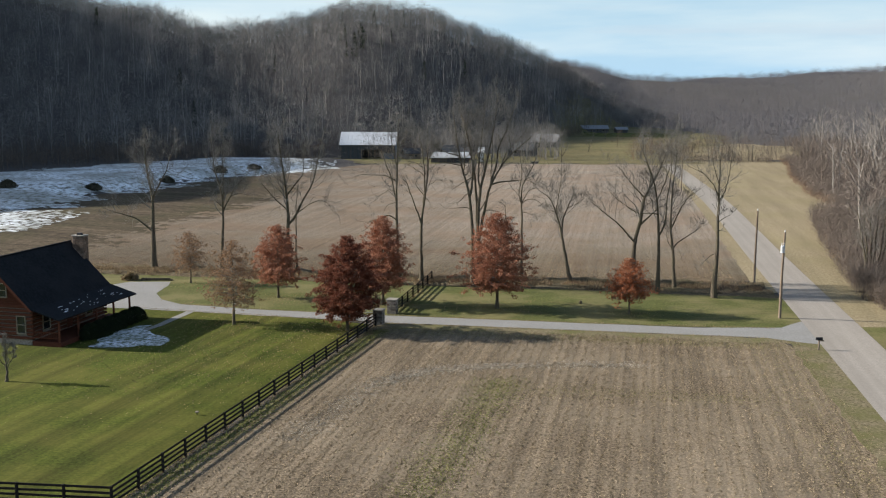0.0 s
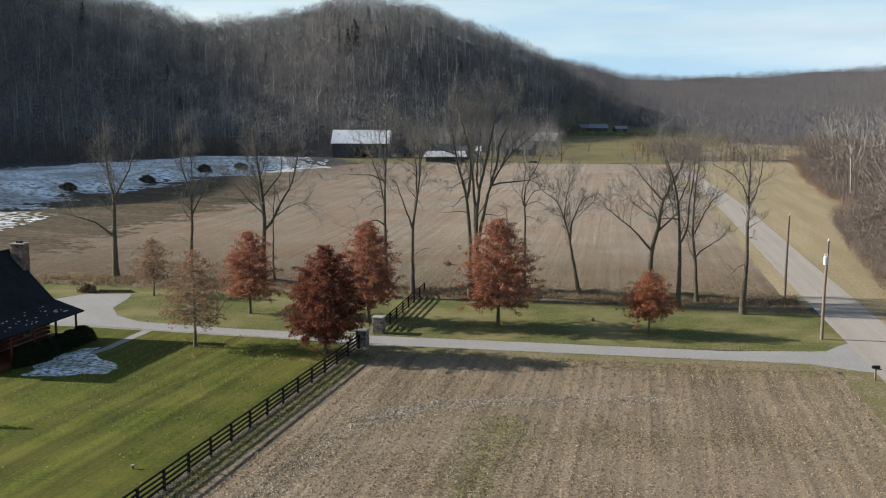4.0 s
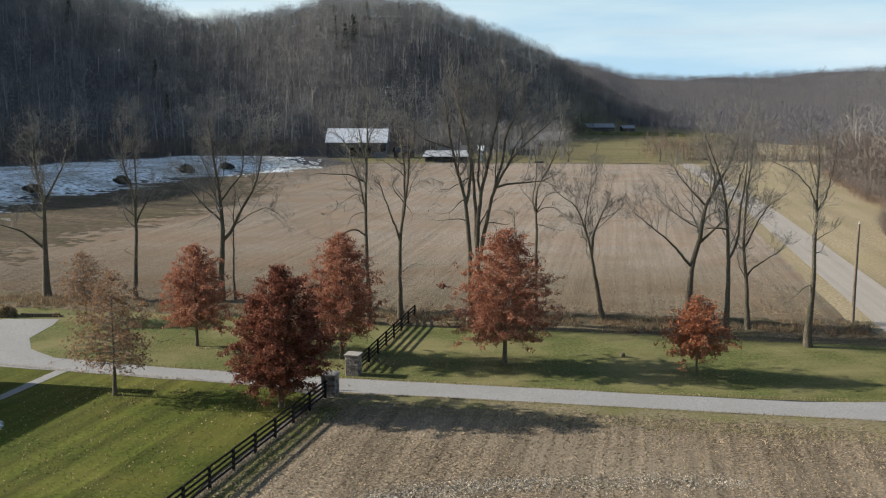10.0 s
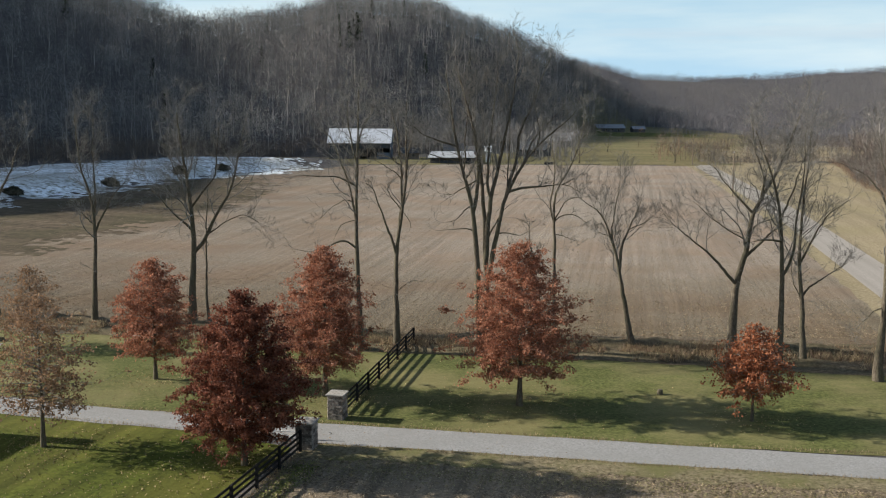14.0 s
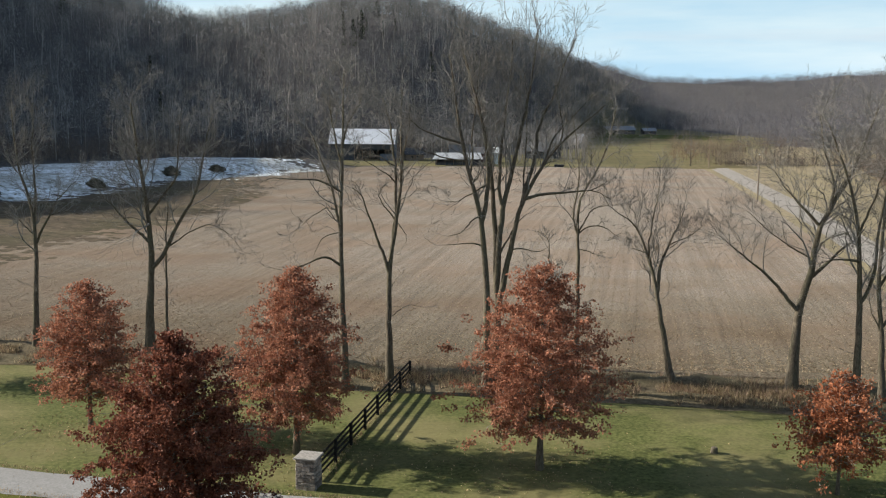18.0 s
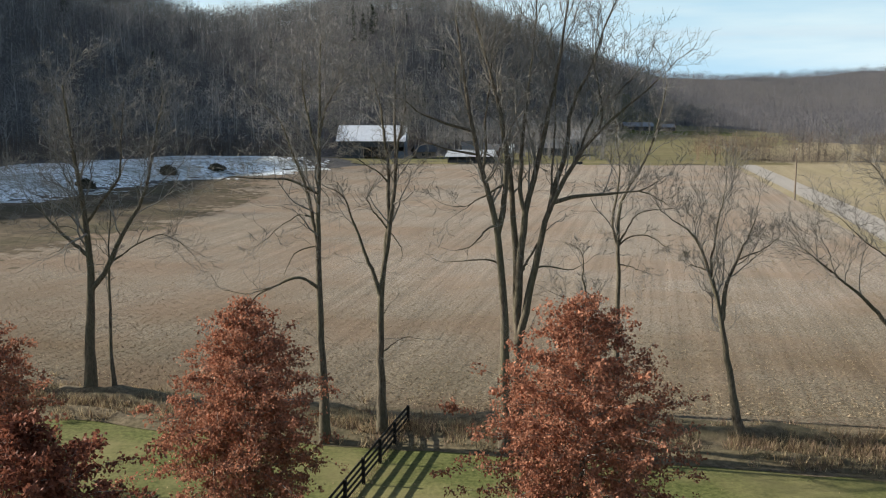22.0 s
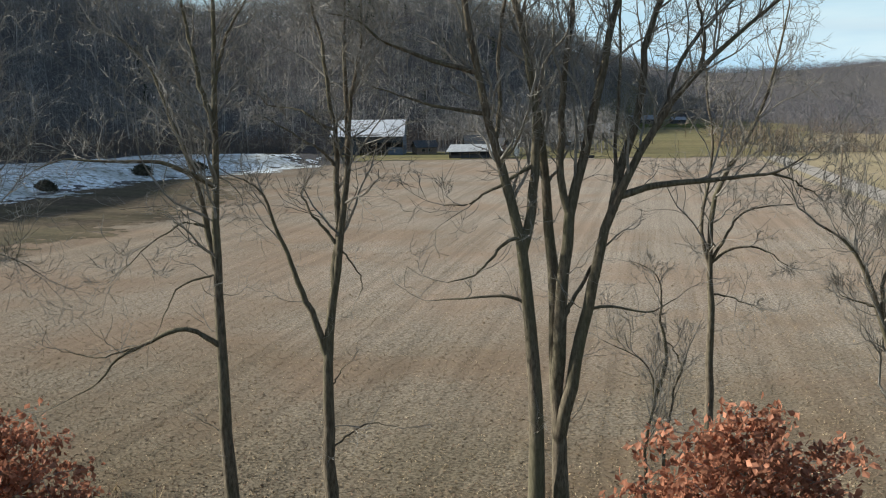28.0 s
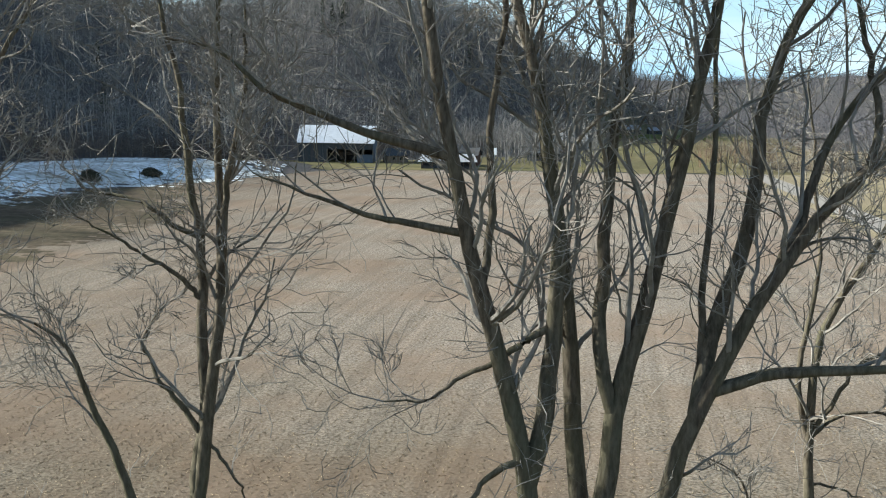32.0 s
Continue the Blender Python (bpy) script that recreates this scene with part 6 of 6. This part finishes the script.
for k, (x, y, h) in enumerate(((34.1, 358, 8.5), (65, 361, 8.0), (52, 430, 6), (64, 520, 6), (73, 540, 6), (98, 372, 8), (108, 376, 7))):
    s = h / 10
    bare_tree("meadow_tree", (x, y), [(0.22 * s, 0.05 * s, flat([(0, 0), (0.1, 3 * s), (0, 8.0 * s)])), (0.12 * s, 0.03 * s, flat([(0, 2.5 * s), (1.6 * s, 5 * s), (2.4 * s, 7.5 * s)], 0.5)), (0.12 * s, 0.03 * s, flat([(0, 2.7 * s), (-1.5 * s, 5 * s), (-2.4 * s, 7.2 * s)], -0.5))], "small round-headed bare tree in the meadow", 100 + k, 2.6 * s, 3, 8, 0.35).location.z = float(height(x, y))

# ---- ditch weeds, stubble, fallen leaves ----


def blades(name, pos, long, wide, material, label, category, seed, lay=0.0, ways=None):
    """Many thin blades or scraps as one joined mesh. lay: 0 upright to 1 flat."""
    r = np.random.default_rng(seed)
    n = len(pos)
    an = r.random(n) * 6.28 if ways is None else ways + r.normal(size=n) * 0.3
    tilt = np.clip(r.normal(lay, 0.18, n), 0, 0.97) * 1.5708
    d = np.stack([np.cos(an) * np.sin(tilt), np.sin(an) * np.sin(tilt), np.cos(tilt)], 1)
    s = np.cross(d, r.normal(size=(n, 3)))
    s /= np.linalg.norm(s, axis=1, keepdims=True)
    L, W = long * r.uniform(0.5, 1.4, (n, 1)), wide * r.uniform(0.6, 1.4, (n, 1))
    v = np.stack([pos - s * W * 1.4, pos + s * W * 1.4, pos + s * W * 0.5 + d * L * 1.1], 1).reshape(-1, 3)
    return tagged(mesh_np(name, v, np.arange(3 * n).reshape(-1, 3), material), label, category, kind="stuff")


LINE = [(-110, 126), (-46, 114.6), (-24, 111.6), (-4, 107.6), (13, 106.2), (36, 103.5)]
# low earth banks on both sides of the ditch
xs = np.linspace(-100, 37, 548)
cl = np.interp(xs, [p[0] for p in LINE], [p[1] for p in LINE]) + 0.6
OFF = [-3.0, -2.4, -1.9, -1.3, -0.7, -0.1, 0.4, 0.9, 1.4, 1.9, 2.5, 3.2]
TOP = [0.0, 0.16, 0.30, 0.26, 0.10, 0.07, 0.09, 0.42, 0.60, 0.52, 0.24, 0.0]
V = np.array([[(x, c + o + 0.3 * math.sin(x * 0.7 + o), 0.055 + t * (0.75 + 0.35 * math.sin(x * 0.53) + 0.5 * noise.noise((x * 0.8, o * 1.3, 2.0)))) for o, t in zip(OFF, TOP)] for x, c in zip(xs, cl)]).reshape(-1, 3)
idx = np.arange(len(V)).reshape(len(xs), len(OFF))
F = np.stack([idx[:-1, :-1], idx[1:, :-1], idx[1:, 1:], idx[:-1, 1:]], -1).reshape(-1, 4)
tagged(mesh_np("ditch_berm", V, F, M_ditch, True), "uneven brown earth banks along the ditch", "ditch", kind="structure")
n = 3400
cx = np.concatenate([rng.uniform(-90, 36, 2500), rng.uniform(-60, -22, 500), rng.uniform(6, 36, 400)])
cy = np.interp(cx, [p[0] for p in LINE], [p[1] for p in LINE]) + rng.normal(0.6, 1.3, n)
clump = np.sin(cx * 0.9) + np.sin(cx * 2.3 + 1.0) + 0.8 * np.sin(cx * 0.31 + 2.0) + rng.normal(0, 0.6, n)
cx, cy = cx[clump > -0.7], cy[clump > -0.7]
n, m = len(cx), 22
pos = np.stack([np.repeat(cx, m), np.repeat(cy, m), np.full(n * m, 0.15)], 1) + np.concatenate([rng.normal(size=(n * m, 2)) * 0.2, np.zeros((n * m, 1))], 1)
dead = rng.random(n * m) < 0.62
blades("ditch_weeds", pos[dead], 0.44, 0.018, M_weed, "dry tan weeds along the ditch", "weeds", 1, 0.3)
blades("ditch_brush", pos[~dead], 0.46, 0.016, M_brush, "brown dead brush along the ditch", "weeds", 2, 0.35)
# stubble and scattered residue of the near field
n = 230000
x, y = rng.uniform(-34, 33, n), 12 + 71 * rng.random(n)
# most of it lies along the old crop rows
ROW = 0.76
across = x * math.cos(0.1745) - y * math.sin(0.1745)
shift = np.round(across / ROW) * ROW - across + rng.normal(0, 0.11, n)
x += np.where(rng.random(n) < 0.6, shift, 0)
ok = (x > -17.2 + (y - 36.8) * 0.2145 + 0.5) & (x < 31.5 + (y - 66) * 0.14 - 0.3) & (y < 82.3 - np.clip(x, 0, 40) * 0.155) | ((y < 36) & (x < 24 + (y - 20) * 0.14))
pos = np.stack([x, y, np.full(n, 0.03)], 1)[ok]
blades("corn_residue", pos, 0.11, 0.018, M_residue, "pale scraps of corn leaf and stalk on the field", "residue", 3, 0.86)
# weeds greening some strips of the stubble
def along(runs):
    """Random places about straight runs: start, end, spread and number."""
    ax, ay = [], []
    for (x0, y0), (x1, y1), wd, k in runs:
        q = rng.random(k)
        ax.append(x0 + q * (x1 - x0) + rng.normal(0, wd, k))
        ay.append(y0 + q * (y1 - y0) + rng.normal(0, wd * 0.7, k))
    ax, ay = np.concatenate(ax), np.concatenate(ay)
    return np.stack([ax, ay, np.full(len(ax), 0.025)], 1)


blades("green_weeds", along([((4.6, 64), (-1.5, 36), 1.1, 8500), ((-16.6, 38), (-6.9, 81), 0.5, 15000)]), 0.1, 0.02, M_greenweed, "low green weeds in the stubble and along the fence", "weeds", 12, 0.75)
blades("field_weeds", along([((1.5, 61.5), (24, 58.5), 1.6, 3000), ((-6, 81.0), (31, 75.6), 1.3, 9000), ((29.5, 75), (22, 20), 1.6, 7000)]), 0.1, 0.018, M_fieldweed, "low green and straw-coloured weeds in the stubble", "weeds", 9, 0.82)
# a bleached swath of chaff left by the harvester
blades("chaff_swath", along([((-9.9, 48.6), (-5.2, 62.6), 0.9, 2200), ((-5.2, 62.6), (-1.2, 66.4), 0.9, 2200), ((-1.2, 66.4), (5.4, 68.2), 0.9, 2200), ((5.4, 68.2), (16.9, 68.6), 0.9, 2200)]), 0.12, 0.022, M_chaff, "bleached swath of chaff curving across the stubble", "residue", 13, 0.9)
n = 130000
x, y = rng.uniform(-60, 48, n), 112 + 85 * rng.random(n) ** 1.8
across = x * math.cos(0.145) - y * math.sin(0.145)
shift = np.round(across / ROW) * ROW - across + rng.normal(0, 0.12, n)
x += np.where(rng.random(n) < 0.65, shift, 0)
pos = np.stack([x, y, np.full(n, 0.04)], 1)[(x < 39 + (y - 112) * 0.145 - 4) & (y > 112 - 0.2 * np.clip(x, -60, 0))]
blades("field_residue", pos, 0.11, 0.015, M_residue, "pale crop scraps on the far field", "residue", 5, 0.88)
# dark blades, denser towards the ditch, added to darken the field's edge
n = 36000
x, y = rng.uniform(-70, 35, n), 108.5 + 26 * rng.random(n) ** 2.4
y += np.interp(x, [-70, -46, -24, -4, 12, 35], [14.5, 10, 6.5, 2.6, 1.4, 0.2]) + 1.5 * np.sin(x * 0.4) * rng.random(n)
pos = np.stack([x, y, np.full(n, 0.04)], 1)
blades("margin_stubble", pos, 0.12, 0.012, M_brush, "dark low weeds added to darken the field margin", "weeds", 8, 0.75)
# leaves under the oaks, drifting away from the sun side
lx, ly = [], []
for ox, oy, orad, k in ((-21.8, 83.1, 4.5, 900), (-20.0, 97.1, 4.5, 600), (-10.1, 80.7, 5, 1000), (-7.8, 93.6, 4.5, 500), (4.7, 92.0, 5.5, 600), (18.5, 89.5, 3.5, 250), (-32.5, 106, 3, 200), (-20, 70, 14, 4200), (-2, 96, 14, 300)):
    lx.append(rng.normal(ox, orad * 0.6, k))
    ly.append(rng.normal(oy, orad * 0.5, k))
lx, ly = np.concatenate(lx), np.concatenate(ly)
blades("fallen_leaves", np.stack([lx, ly, np.full(len(lx), 0.06)], 1), 0.075, 0.026, M_fallen, "tan fallen oak leaves scattered on the grass", "leaves", 6, 0.93)
# grass tufts along lawn edges and the drive
ex, ey = [], []
for line, k in (([(-35, 91), (-27, 89), (-15, 86.4), (-7, 84.2), (12, 81.5), (30, 79)], 3000), ([(-30, 93), (-16, 89.4), (0.8, 86.9), (13, 85.0), (32, 83.3)], 2600), ([(-17.7, 36.8), (-7.6, 82.6)], 3500), ([(-6, 89.7), (-3, 108.6)], 900)):
    u = rng.random(k) * (line[-1][0] - line[0][0]) + line[0][0]
    if len(line) == 2:
        q = rng.random(k)
        u = line[0][0] + q * (line[1][0] - line[0][0])
        w = line[0][1] + q * (line[1][1] - line[0][1])
    else:
        w = np.interp(u, [p[0] for p in line], [p[1] for p in line])
    ex.append(u + rng.normal(0, 0.16, k))
    ey.append(w + rng.normal(0, 0.16, k))
ex, ey = np.concatenate(ex), np.concatenate(ey)
blades("edge_grass", np.stack([ex, ey, np.full(len(ex), 0.03)], 1), 0.12, 0.012, M_weed, "dry grass tufts along fence and drive edges", "grass", 7, 0.25)
